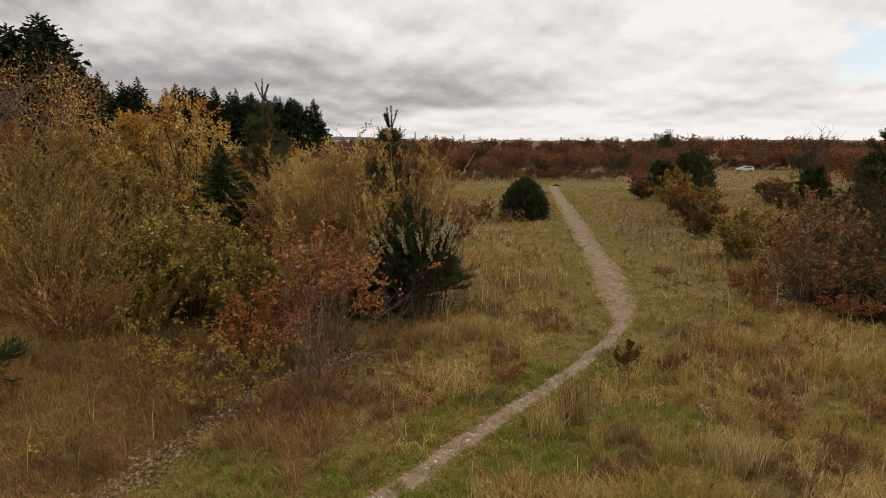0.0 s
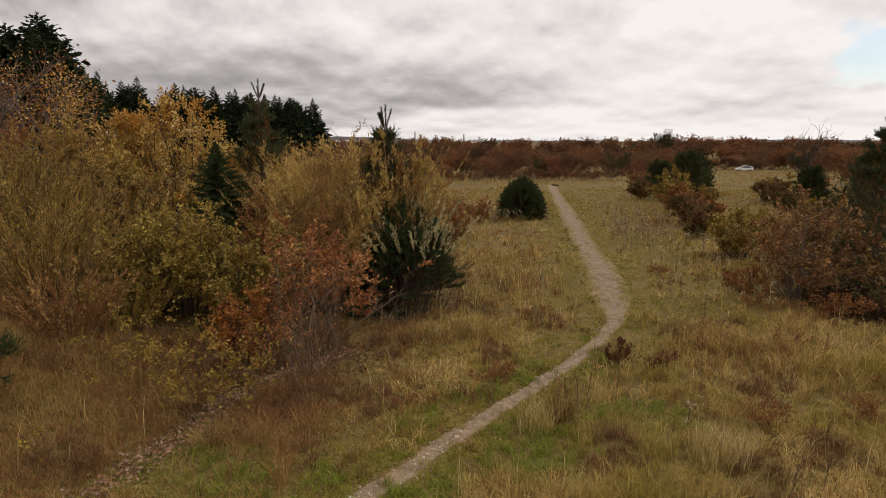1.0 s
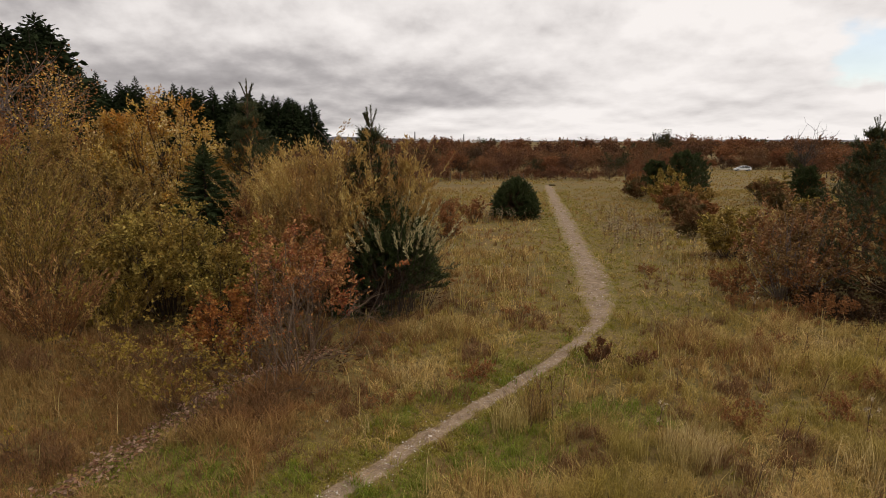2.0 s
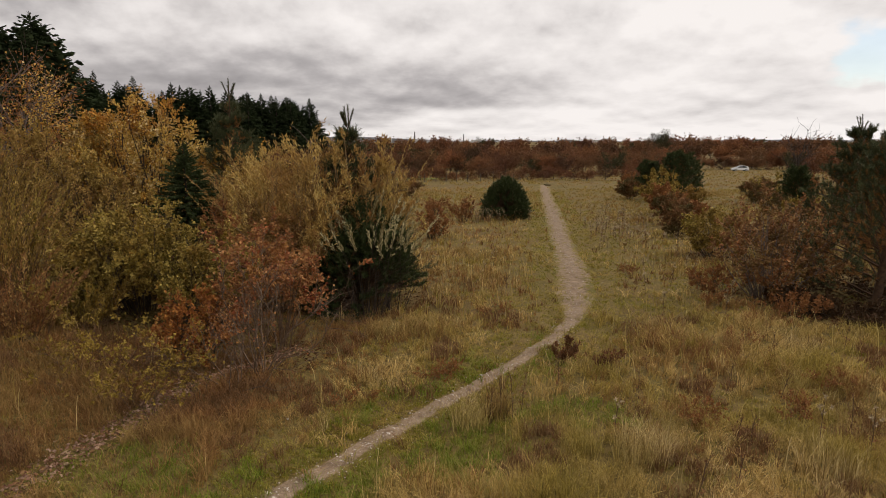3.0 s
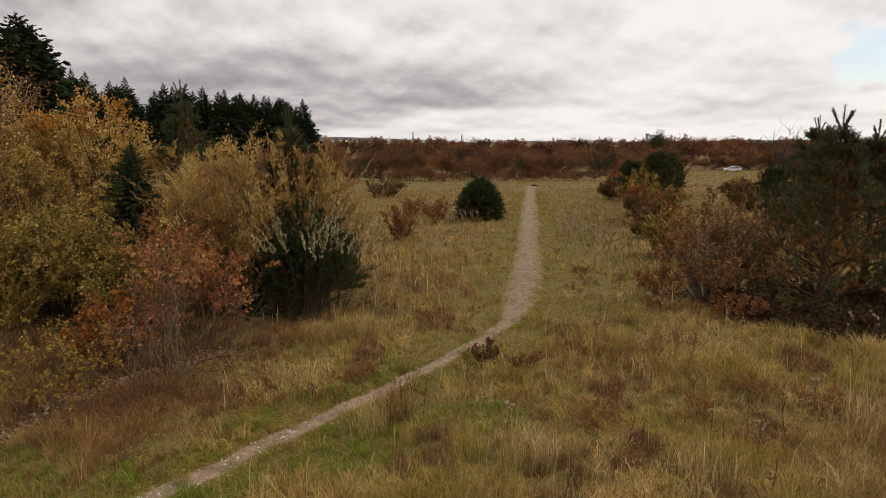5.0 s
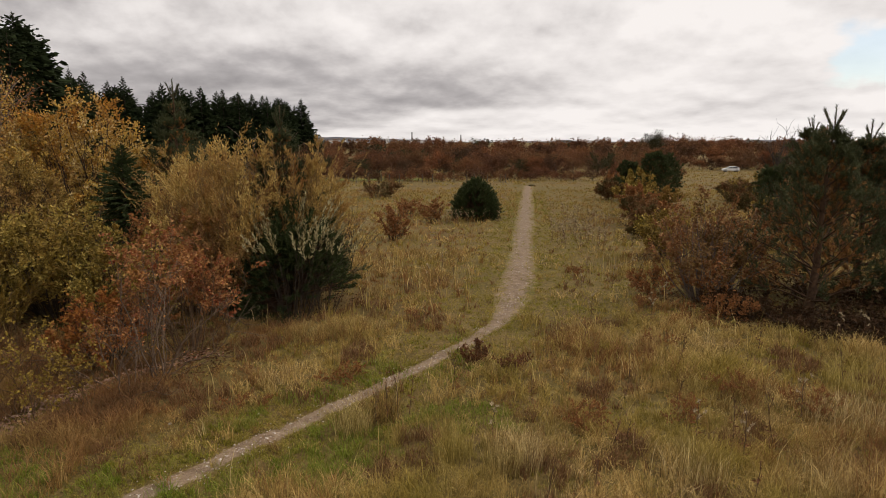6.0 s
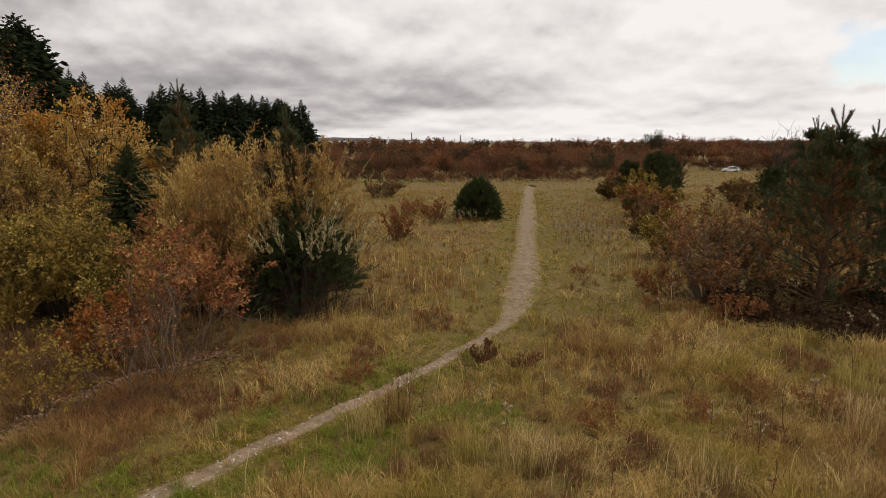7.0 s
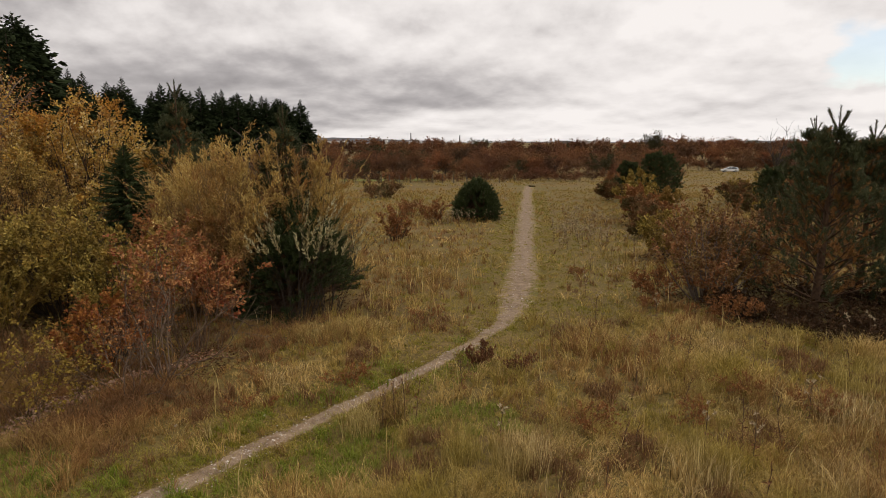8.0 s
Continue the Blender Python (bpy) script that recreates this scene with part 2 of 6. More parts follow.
M = {
    "ground": ground_material(),
    "stone": leaf_material("flint_gravel", [(0.14, 0.10, 0.072), (0.34, 0.27, 0.21), (0.58, 0.53, 0.47), (0.22, 0.155, 0.115)], None, 1, 0.8, 0.0, islands=True),
    "straw": leaf_material("dry_straw", [(0.050, 0.028, 0.012), (0.42, 0.265, 0.085), (0.68, 0.49, 0.19), (0.145, 0.088, 0.030), (0.82, 0.64, 0.32)],
                           [(0.095, 0.074, 0.016), (0.38, 0.28, 0.062), (0.20, 0.15, 0.030), (0.58, 0.45, 0.15)], 0.5),
    "rust_grass": leaf_material("rust_grass", [(0.095, 0.047, 0.020), (0.32, 0.160, 0.055), (0.20, 0.095, 0.037), (0.45, 0.28, 0.11)],
                                [(0.15, 0.092, 0.030), (0.36, 0.23, 0.078), (0.25, 0.155, 0.05), (0.43, 0.31, 0.12)], 0.45),
    "herbs": leaf_material("withered_herbs", [(0.075, 0.040, 0.020), (0.22, 0.115, 0.046), (0.14, 0.072, 0.034), (0.28, 0.17, 0.065)], None, 1),
    "moss": leaf_material("mossy_turf", [(0.075, 0.082, 0.008), (0.22, 0.21, 0.018), (0.135, 0.130, 0.012), (0.30, 0.255, 0.034)], [(0.17, 0.135, 0.022), (0.27, 0.21, 0.038)], 1.6),
    "green_grass": leaf_material("green_grass", [(0.105, 0.100, 0.012), (0.27, 0.235, 0.030), (0.17, 0.150, 0.018), (0.38, 0.29, 0.065)],
                                 [(0.25, 0.185, 0.038), (0.40, 0.30, 0.085), (0.19, 0.155, 0.026)], 0.7),
    "lush_grass": leaf_material("lush_grass", [(0.050, 0.078, 0.009), (0.20, 0.25, 0.026), (0.11, 0.145, 0.015), (0.30, 0.28, 0.05)], [(0.16, 0.165, 0.023), (0.30, 0.26, 0.06)], 1.2),
    "heath": leaf_material("heath_tufts", [(0.20, 0.125, 0.042), (0.42, 0.28, 0.105), (0.32, 0.20, 0.062), (0.30, 0.155, 0.060)],
                           [(0.24, 0.19, 0.040), (0.36, 0.26, 0.07)], 0.16),
    "dark_stem": plain_material("dead_stem", (0.075, 0.045, 0.026), (0.15, 0.095, 0.055), 20),
    "grey_bark": plain_material("grey_bark", (0.10, 0.075, 0.062), (0.20, 0.155, 0.13), 15),
    "pale_twig": plain_material("pale_twig", (0.085, 0.055, 0.036), (0.19, 0.132, 0.090), 15),
    "twig_bark": plain_material("willow_twig", (0.16, 0.10, 0.045), (0.28, 0.19, 0.09), 15),
    "pine_bark": plain_material("pine_bark", (0.055, 0.034, 0.022), (0.13, 0.074, 0.042), 12),
    "dark_bark": plain_material("dark_bark", (0.035, 0.026, 0.020), (0.075, 0.055, 0.042), 10),
    "pine": leaf_material("pine_needles", [(0.024, 0.030, 0.012), (0.085, 0.092, 0.038), (0.046, 0.054, 0.022), (0.140, 0.148, 0.070)], None, 1, 0.6, 0.10),
    "pine_dark": leaf_material("dark_pine_needles", [(0.018, 0.026, 0.009), (0.060, 0.074, 0.025), (0.034, 0.046, 0.016), (0.110, 0.126, 0.052)], None, 1, 0.6, 0.08, 0.06),
    "pine_rust": leaf_material("withered_needles", [(0.24, 0.105, 0.034), (0.36, 0.18, 0.060), (0.17, 0.070, 0.026)], None, 1, 0.6, 0.2),
    "small_spruce": leaf_material("small_spruce_needles", [(0.024, 0.036, 0.014), (0.062, 0.080, 0.030), (0.040, 0.054, 0.020), (0.085, 0.10, 0.045)], None, 1, 0.8, 0.08, 0.04),
    "spruce": leaf_material("spruce_needles", [(0.016, 0.024, 0.010), (0.026, 0.036, 0.014), (0.020, 0.028, 0.014)], None, 1, 0.8, 0.02, 0.03),
    "gold": leaf_material("golden_leaves", [(0.17, 0.085, 0.020), (0.50, 0.31, 0.050), (0.66, 0.50, 0.14), (0.36, 0.19, 0.034), (0.78, 0.64, 0.32), (0.28, 0.135, 0.028)],
                          [(0.36, 0.14, 0.026), (0.50, 0.26, 0.042), (0.20, 0.075, 0.020), (0.60, 0.40, 0.11)], 0.8),
    "olive": leaf_material("olive_leaves", [(0.045, 0.036, 0.010), (0.27, 0.195, 0.034), (0.10, 0.075, 0.018), (0.52, 0.39, 0.10), (0.19, 0.13, 0.026), (0.36, 0.19, 0.034)], [(0.40, 0.25, 0.038), (0.13, 0.075, 0.020), (0.50, 0.35, 0.085)], 0.9),
    "yellow": leaf_material("yellow_leaves", [(0.36, 0.25, 0.032), (0.46, 0.33, 0.06), (0.26, 0.20, 0.03), (0.30, 0.14, 0.025)], None, 1),
    "dull_yellow": leaf_material("dull_yellow_leaves", [(0.18, 0.125, 0.022), (0.29, 0.20, 0.036), (0.23, 0.145, 0.032), (0.15, 0.09, 0.024)], None, 1),
    "red": leaf_material("red_leaves", [(0.11, 0.030, 0.018), (0.36, 0.115, 0.040), (0.22, 0.060, 0.028), (0.50, 0.27, 0.11), (0.33, 0.145, 0.040), (0.17, 0.075, 0.026)], [(0.33, 0.165, 0.042), (0.18, 0.070, 0.026), (0.42, 0.22, 0.08)], 1.2),
    "rust": leaf_material("rust_leaves", [(0.14, 0.055, 0.022), (0.30, 0.135, 0.045), (0.21, 0.085, 0.032), (0.28, 0.17, 0.06)], None, 1),
    "brown": leaf_material("brown_leaves", [(0.13, 0.062, 0.030), (0.24, 0.125, 0.052), (0.17, 0.082, 0.036), (0.21, 0.14, 0.048)], [(0.13, 0.105, 0.035), (0.10, 0.07, 0.03)], 0.9),
    "willow": leaf_material("willow_leaves", [(0.20, 0.105, 0.028), (0.46, 0.31, 0.080), (0.60, 0.45, 0.16), (0.32, 0.18, 0.045), (0.40, 0.32, 0.09)], [(0.34, 0.19, 0.05), (0.22, 0.095, 0.032), (0.50, 0.33, 0.10)], 0.7),
    "brown_light": leaf_material("red_brown_leaves", [(0.11, 0.046, 0.022), (0.34, 0.15, 0.058), (0.21, 0.088, 0.038), (0.38, 0.23, 0.10), (0.24, 0.15, 0.045)], [(0.20, 0.14, 0.04), (0.13, 0.075, 0.028), (0.30, 0.18, 0.07)], 1.0),
    "rust_willow": leaf_material("rusty_willow_leaves", [(0.10, 0.045, 0.022), (0.32, 0.16, 0.055), (0.18, 0.080, 0.034), (0.42, 0.26, 0.09), (0.26, 0.14, 0.045)], None, 1),
    "yellow_green": leaf_material("yellow_green_leaves", [(0.10, 0.060, 0.02), (0.32, 0.205, 0.045), (0.17, 0.11, 0.028), (0.48, 0.34, 0.10), (0.27, 0.14, 0.04)], [(0.16, 0.075, 0.03), (0.34, 0.20, 0.06), (0.24, 0.12, 0.04)], 0.7),
    "orange": leaf_material("orange_leaves", [(0.32, 0.11, 0.03), (0.40, 0.17, 0.04), (0.22, 0.07, 0.025), (0.38, 0.22, 0.06)], None, 1),
    "silver": leaf_material("silver_leaves", [(0.25, 0.20, 0.08), (0.56, 0.50, 0.28), (0.18, 0.14, 0.06), (0.44, 0.38, 0.18)], None, 1, 0.5),
    "far_rust": leaf_material("far_rust_leaves", [(0.175, 0.068, 0.034), (0.23, 0.100, 0.042), (0.13, 0.055, 0.032), (0.21, 0.115, 0.047)],
                              [(0.18, 0.105, 0.043), (0.145, 0.068, 0.038)], 0.06, through_light=0.3, per_tree=True),
    "far_green": leaf_material("far_green_leaves", [(0.030, 0.034, 0.014), (0.052, 0.050, 0.020), (0.085, 0.058, 0.022)], None, 1),
    "needle_litter": leaf_material("needle_litter", [(0.085, 0.040, 0.018), (0.16, 0.075, 0.030), (0.055, 0.028, 0.014), (0.20, 0.11, 0.045)], None, 1),
    "litter": leaf_material("fallen_leaves", [(0.24, 0.13, 0.085), (0.36, 0.24, 0.17), (0.17, 0.080, 0.050), (0.30, 0.17, 0.075)], None, 1, islands=True),
    "fluff": leaf_material("seed_fluff", [(0.32, 0.24, 0.14), (0.46, 0.37, 0.24), (0.22, 0.15, 0.08)], None, 1),
    # near-black leaf colours that carry the shade beneath the right pine
    "bramble": leaf_material("shade_toned_bramble", [(0.036, 0.020, 0.012), (0.075, 0.038, 0.018), (0.050, 0.032, 0.015), (0.12, 0.056, 0.024)], None, 1),
    "dock": leaf_material("rusty_dock", [(0.12, 0.050, 0.022), (0.19, 0.085, 0.036), (0.085, 0.038, 0.020)], None, 1),
    "field": plain_material("pasture", (0.095, 0.105, 0.020), (0.13, 0.135, 0.028), 0.4, 0.9, 0.2),
    "hill": plain_material("far_hill", (0.075, 0.075, 0.082), (0.11, 0.108, 0.11), 0.01, 1.0, 0.0),
    "concrete": plain_material("pale_concrete", (0.42, 0.42, 0.42), (0.55, 0.55, 0.54), 0.5),
    "mossy_stone": plain_material("mossy_stone", (0.055, 0.046, 0.020), (0.12, 0.095, 0.045), 6, 0.9, 0.4),
    "flint": plain_material("pale_flint", (0.26, 0.23, 0.19), (0.44, 0.40, 0.35), 25, 0.8, 0.2),
    "white_wall": plain_material("white_wall", (0.78, 0.78, 0.77), (0.82, 0.82, 0.81), 0.5, 0.7, 0.0),
    "grey_wall": plain_material("grey_wall", (0.22, 0.23, 0.25), (0.32, 0.33, 0.34), 0.5, 0.7, 0.0),
    "roof": plain_material("dull_roof", (0.20, 0.15, 0.13), (0.28, 0.22, 0.20), 0.8, 0.8, 0.0),
    "car_paint": plain_material("white_car_paint", (0.74, 0.74, 0.73), (0.80, 0.80, 0.79), 2, 0.25, 0.0),
    "tyre": plain_material("tyre_rubber", (0.02, 0.02, 0.02), (0.035, 0.035, 0.035), 20, 0.9, 0.1),
    "rim": plain_material("wheel_rim", (0.45, 0.45, 0.46), (0.55, 0.55, 0.56), 20, 0.35, 0.0, 0.9),
    "post": plain_material("weathered_post", (0.09, 0.072, 0.055), (0.15, 0.125, 0.10), 6),
    "soot": plain_material("dark_chimney", (0.20, 0.195, 0.19), (0.26, 0.25, 0.25), 0.2, 0.9, 0.0),
}


def glass_material():
    m, nt, b = shader("tinted_car_glass")
    b.inputs["Base Color"].default_value = (0.05, 0.06, 0.065, 1)
    b.inputs["Roughness"].default_value = 0.06
    b.inputs["Transmission Weight"].default_value = 0.35
    return m


M["glass"] = glass_material()
lamp_red, _nt, _b = shader("red_lens")
_b.inputs["Base Color"].default_value, _b.inputs["Roughness"].default_value = (0.4, 0.02, 0.02, 1), 0.2
M["red_lens"] = lamp_red

# ---- mesh helpers ----
rng = np.random.default_rng(7)


def smooth(a, b, x):
    t = np.clip((x - a) / (b - a), 0, 1)
    return t * t * (3 - 2 * t)


def ground_z(x, y):
    """The lie of the land: level near the camera, falling gently ahead, with a bank on the left."""
    x, y = np.asarray(x, float), np.asarray(y, float)
    z = -0.0235 * (np.clip(y, 14, 170) - 14)
    z = z + 2.0 * smooth(-3, -12, x + 0.33 * np.clip(y - 23, 0, 200)) * smooth(2, 9, y) * (1 - smooth(30, 90, y))
    near = np.exp(-(y / 60) ** 2)
    z = z + near * (0.045 * np.sin(0.9 * x + 0.4 * y) + 0.035 * np.sin(1.7 * x - 1.3 * y + 1) + 0.02 * np.sin(3.1 * y + 2.3 * x))
    return z


def mesh_of(name, verts, faces, material, smooth_faces=False, tint=None):
    """A mesh from arrays: vertices (n, 3) and faces (m, 3 or 4)."""
    me = bpy.data.meshes.new(name)
    verts, faces = np.asarray(verts, np.float32), np.asarray(faces, np.int32)
    m, k = faces.shape
    me.vertices.add(len(verts))
    me.vertices.foreach_set("co", verts.ravel())
    me.loops.add(m * k)
    me.loops.foreach_set("vertex_index", faces.ravel())
    me.polygons.add(m)
    me.polygons.foreach_set("loop_start", np.arange(0, m * k, k, dtype=np.int32))
    me.polygons.foreach_set("loop_total", np.full(m, k, np.int32))
    me.polygons.foreach_set("use_smooth", np.full(m, smooth_faces))
    me.materials.append(material)
    if tint is not None:
        me.attributes.new("tint", "FLOAT", "POINT").data.foreach_set("value", np.asarray(tint, np.float32))
    me.update(calc_edges=True)
    return me


def tones(n, corners, per=1, share=0.5):
    """A tone from 0 to 1 for each of n pieces, half its own and half its twig's or tuft's, at every corner."""
    group = np.repeat(rng.random(-(-n // per)), per)[:n]
    return np.repeat(np.clip(share * group + (1 - share) * rng.random(n), 0, 1), corners)


def join(pieces):
    """Joins several (verts, faces) of one face size."""
    vs, fs, ts, n = [], [], [], 0
    for v, f, *t in pieces:
        vs.append(v)
        fs.append(f + n)
        ts += t
        n += len(v)
    return (np.concatenate(vs), np.concatenate(fs), *([np.concatenate(ts)] if ts else []))


def unit(v):
    return v / np.maximum(np.linalg.norm(v, axis=-1, keepdims=True), 1e-9)


def side_of(d):
    """A direction across d, at random."""
    return unit(np.cross(d, unit(rng.normal(size=d.shape))))


def tubes(pts, radii, sides=4):
    """Tapered tubes along m lines of k points: quads."""
    m, k, _ = pts.shape
    d = np.gradient(pts, axis=1)
    d = unit(d)
    ref = np.where(np.abs(d[..., 2:]) < 0.9, np.array([0, 0, 1.0]), np.array([1.0, 0, 0]))
    u = unit(np.cross(d, ref))
    w = np.cross(d, u)
    ang = np.arange(sides) * 2 * np.pi / sides
    ring = pts[:, :, None] + radii[:, :, None, None] * (np.cos(ang)[:, None] * u[:, :, None] + np.sin(ang)[:, None] * w[:, :, None])
    verts = ring.reshape(-1, 3)
    i = np.arange(m)[:, None, None] * k * sides + np.arange(k - 1)[None, :, None] * sides + np.arange(sides)[None, None]
    j = np.arange(m)[:, None, None] * k * sides + np.arange(k - 1)[None, :, None] * sides + (np.arange(sides)[None, None] + 1) % sides
    faces = np.stack([i, j, j + sides, i + sides], -1).reshape(-1, 4)
    return verts, faces


def leaves(at, axis, length, width, fold=0.25, droop=0.0, per=1, share=0.5):
    """Pointed leaves, folded along the midrib: one quad of four corners each."""
    n = len(at)
    axis = unit(axis + np.array([0, 0, -1.0]) * droop)
    s = side_of(axis)
    up = np.cross(s, axis)
    length, width = np.broadcast_to(length, n)[:, None], np.broadcast_to(width, n)[:, None]
    mid = at + axis * length * 0.45 + up * width * fold
    v = np.stack([at, mid + s * width * 0.5, at + axis * length, mid - s * width * 0.5], 1).reshape(-1, 3)
    f = np.arange(n)[:, None] * 4 + np.array([0, 1, 2, 3])
    return v, f, tones(n, 4, per, share)


def needles(at, axis, length, width, per=1):
    """Needles as slim triangles."""
    n = len(at)
    s = side_of(axis)
    length, width = np.broadcast_to(length, n)[:, None], np.broadcast_to(width, n)[:, None]
    v = np.stack([at - s * width * 0.5, at + s * width * 0.5, at + axis * length], 1).reshape(-1, 3)
    return v, np.arange(n)[:, None] * 3 + np.array([0, 1, 2]), tones(n, 3, per, 0.75)


def grow(start, way, length, k, wander=0.15, up=0.0):
    """m winding lines of k points from the starts along the ways."""
    m = len(start)
    pts = np.zeros((m, k, 3))
    pts[:, 0] = start
    d = unit(way)
    step = np.broadcast_to(length, m)[:, None] / (k - 1)
    for i in range(1, k):
        d = unit(d + wander * rng.normal(size=(m, 3)) + np.array([0, 0, up]))
        pts[:, i] = pts[:, i - 1] + d * step
    return pts


def spawn(pts, per, lo, hi, spread):
    """Places and ways of side shoots along lines: per shoots a line, between the shares lo and hi of its length."""
    m, k, _ = pts.shape
    s = rng.uniform(lo, hi, (m, per)) * (k - 1)
    i = np.minimum(s.astype(int), k - 2)
    f = (s - i)[..., None]
    rows = np.arange(m)[:, None]
    a, b = pts[rows, i], pts[rows, i + 1]
    at = a + (b - a) * f
    d = unit(b - a)
    way = unit(d + spread * side_of(d))
    return at.reshape(-1, 3), way.reshape(-1, 3)


def thing(name, at, label, category, group=""):
    ob = new(name)
    ob.empty_display_size = 0.2
    ob.matrix_basis = Matrix.Translation(at)
    return tagged(ob, label, category, group)


def piece(name, geometry, material, parent, label="", smooth_faces=False):
    """One mesh object, a part of the parent, with its geometry in the parent's own space."""
    ob = new(name, mesh_of(name, geometry[0], geometry[1], material, smooth_faces, geometry[2] if len(geometry) > 2 else None))
    ob.parent = parent
    return tagged(ob, label)


def part(name, bm, material, parent, label=""):
    me = bpy.data.meshes.new(name)
    bm.to_mesh(me)
    bm.free()
    me.materials.append(material)
    ob = new(name, me)
    ob.parent = parent
    return tagged(ob, label)


def spot(x, y, sink=0.03):
    return (x, y, float(ground_z(x, y)) - sink)


# ---- ground and path ----
def build_ground():
    ys = np.concatenate([np.arange(-30, 4, 2.0), np.arange(4, 40, 0.4), np.arange(40, 120, 2.0), np.geomspace(120, 4900, 50)])
    us = np.concatenate([-np.geomspace(1.0, 0.012, 60), [0], np.geomspace(0.012, 1.0, 60)])
    half = 60 + 1.6 * np.abs(ys)
    x = us[None] * half[:, None]
    y = np.repeat(ys[:, None], len(us), 1)
    z = ground_z(x, y)
    v = np.stack([x, y, z], -1).reshape(-1, 3)
    r, c = np.meshgrid(np.arange(len(ys) - 1), np.arange(len(us) - 1), indexing="ij")
    i = (r * len(us) + c).ravel()
    f = np.stack([i, i + 1, i + 1 + len(us), i + len(us)], -1)
    ob = new("ground", mesh_of("ground", v, f, M["ground"], True))
    tagged(ob, "autumn heath ground with thatch of withered grass", "ground", kind="structure")


PATH = [(-12.5, -12.0, 0.42), (-7.5, -1.5, 0.42), (-4.0, 3.2, 0.42), (-2.0, 5.6, 0.44), (-0.68, 7.1, 0.46), (0.03, 8.2, 0.46), (0.70, 9.16, 0.46), (1.58, 10.26, 0.44), (2.66, 11.55, 0.44), (3.72, 13.1, 0.46), (4.5, 14.7, 0.6),
        (4.88, 16.0, 0.85), (5.2, 17.8, 1.08), (5.6, 19.7, 1.12), (6.05, 22.6, 1.05), (6.7, 27.0, 0.95), (7.28, 31.2, 1.0), (8.1, 36.4, 1.15), (9.8, 48.2, 1.25), (12.4, 66.0, 1.2), (15.4, 86, 1.2)]


def path_line(n=560):
    p = np.array(PATH)
    s = np.concatenate([[0], np.cumsum(np.linalg.norm(np.diff(p[:, :2], axis=0), axis=1))])
    t = np.linspace(0, 1, n) ** 1.3 * s[-1]
    line = np.stack([np.interp(t, s, p[:, c]) for c in range(3)], 1)
    for _ in range(14):
        line[1:-1] = (line[:-2] + 2 * line[1:-1] + line[2:]) / 4
    return line


LINE = path_line()


def path_distance(x, y):
    """Metres from the path's centre line, and the path's width there."""
    q = np.stack([x, y], -1)
    best, width = np.full(len(q), 1e9), np.zeros(len(q))
    for i in range(0, len(q), 20000):
        d = np.linalg.norm(q[i:i + 20000, None] - LINE[None, ::4, :2], axis=2)
        k = d.argmin(1)
        best[i:i + 20000], width[i:i + 20000] = d[np.arange(len(k)), k], LINE[::4, 2][k]
    return best, width


def path_material():
    """Trodden stony earth that gives way to moss and thatch where fewer feet go."""
    m, nt, b = shader("trodden_earth")
    wear = nt.nodes.new("ShaderNodeAttribute")
    wear.attribute_name = "tint"
    broad, mid, fine = noise_node(nt, 0.9, 4, 0.6), noise_node(nt, 5, 5, 0.65), noise_node(nt, 45, 3, 0.6)
    earth = ramp_node(nt, [(0.3, (0.125, 0.085, 0.054)), (0.55, (0.215, 0.153, 0.100)), (0.72, (0.31, 0.232, 0.158))])
    nt.links.new(mid.outputs["Fac"], earth.inputs[0])
    turf = ramp_node(nt, [(0.35, (0.10, 0.088, 0.020)), (0.55, (0.16, 0.115, 0.036)), (0.7, (0.11, 0.068, 0.026))])
    nt.links.new(broad.outputs["Fac"], turf.inputs[0])
    total = nt.nodes.new("ShaderNodeMath")
    total.operation = "MULTIPLY_ADD"
    nt.links.new(mid.outputs["Fac"], total.inputs[0])
    total.inputs[1].default_value = 1.3
    nt.links.new(wear.outputs["Fac"], total.inputs[2])
    edge = ramp_node(nt, [(0.76, (0, 0, 0)), (1.0, (1, 1, 1))])
    nt.links.new(total.outputs[0], edge.inputs[0])
    col = mix_colour(nt, edge.outputs[0], turf.outputs[0], earth.outputs[0])
    grain = ramp_node(nt, [(0.3, (0.68, 0.68, 0.68)), (0.7, (1.25, 1.25, 1.25))])
    nt.links.new(fine.outputs["Fac"], grain.inputs[0])
    nt.links.new(mix_colour(nt, 1.0, col, grain.outputs[0], "MULTIPLY"), b.inputs["Base Color"])
    b.inputs["Roughness"].default_value = 0.95
    b.inputs["Specular IOR Level"].default_value = 0.1
    bp = nt.nodes.new("ShaderNodeBump")
    bp.inputs["Strength"].default_value, bp.inputs["Distance"].default_value = 0.7, 0.02
    nt.links.new(fine.outputs["Fac"], bp.inputs["Height"])
    nt.links.new(bp.outputs[0], b.inputs["Normal"])
    return m


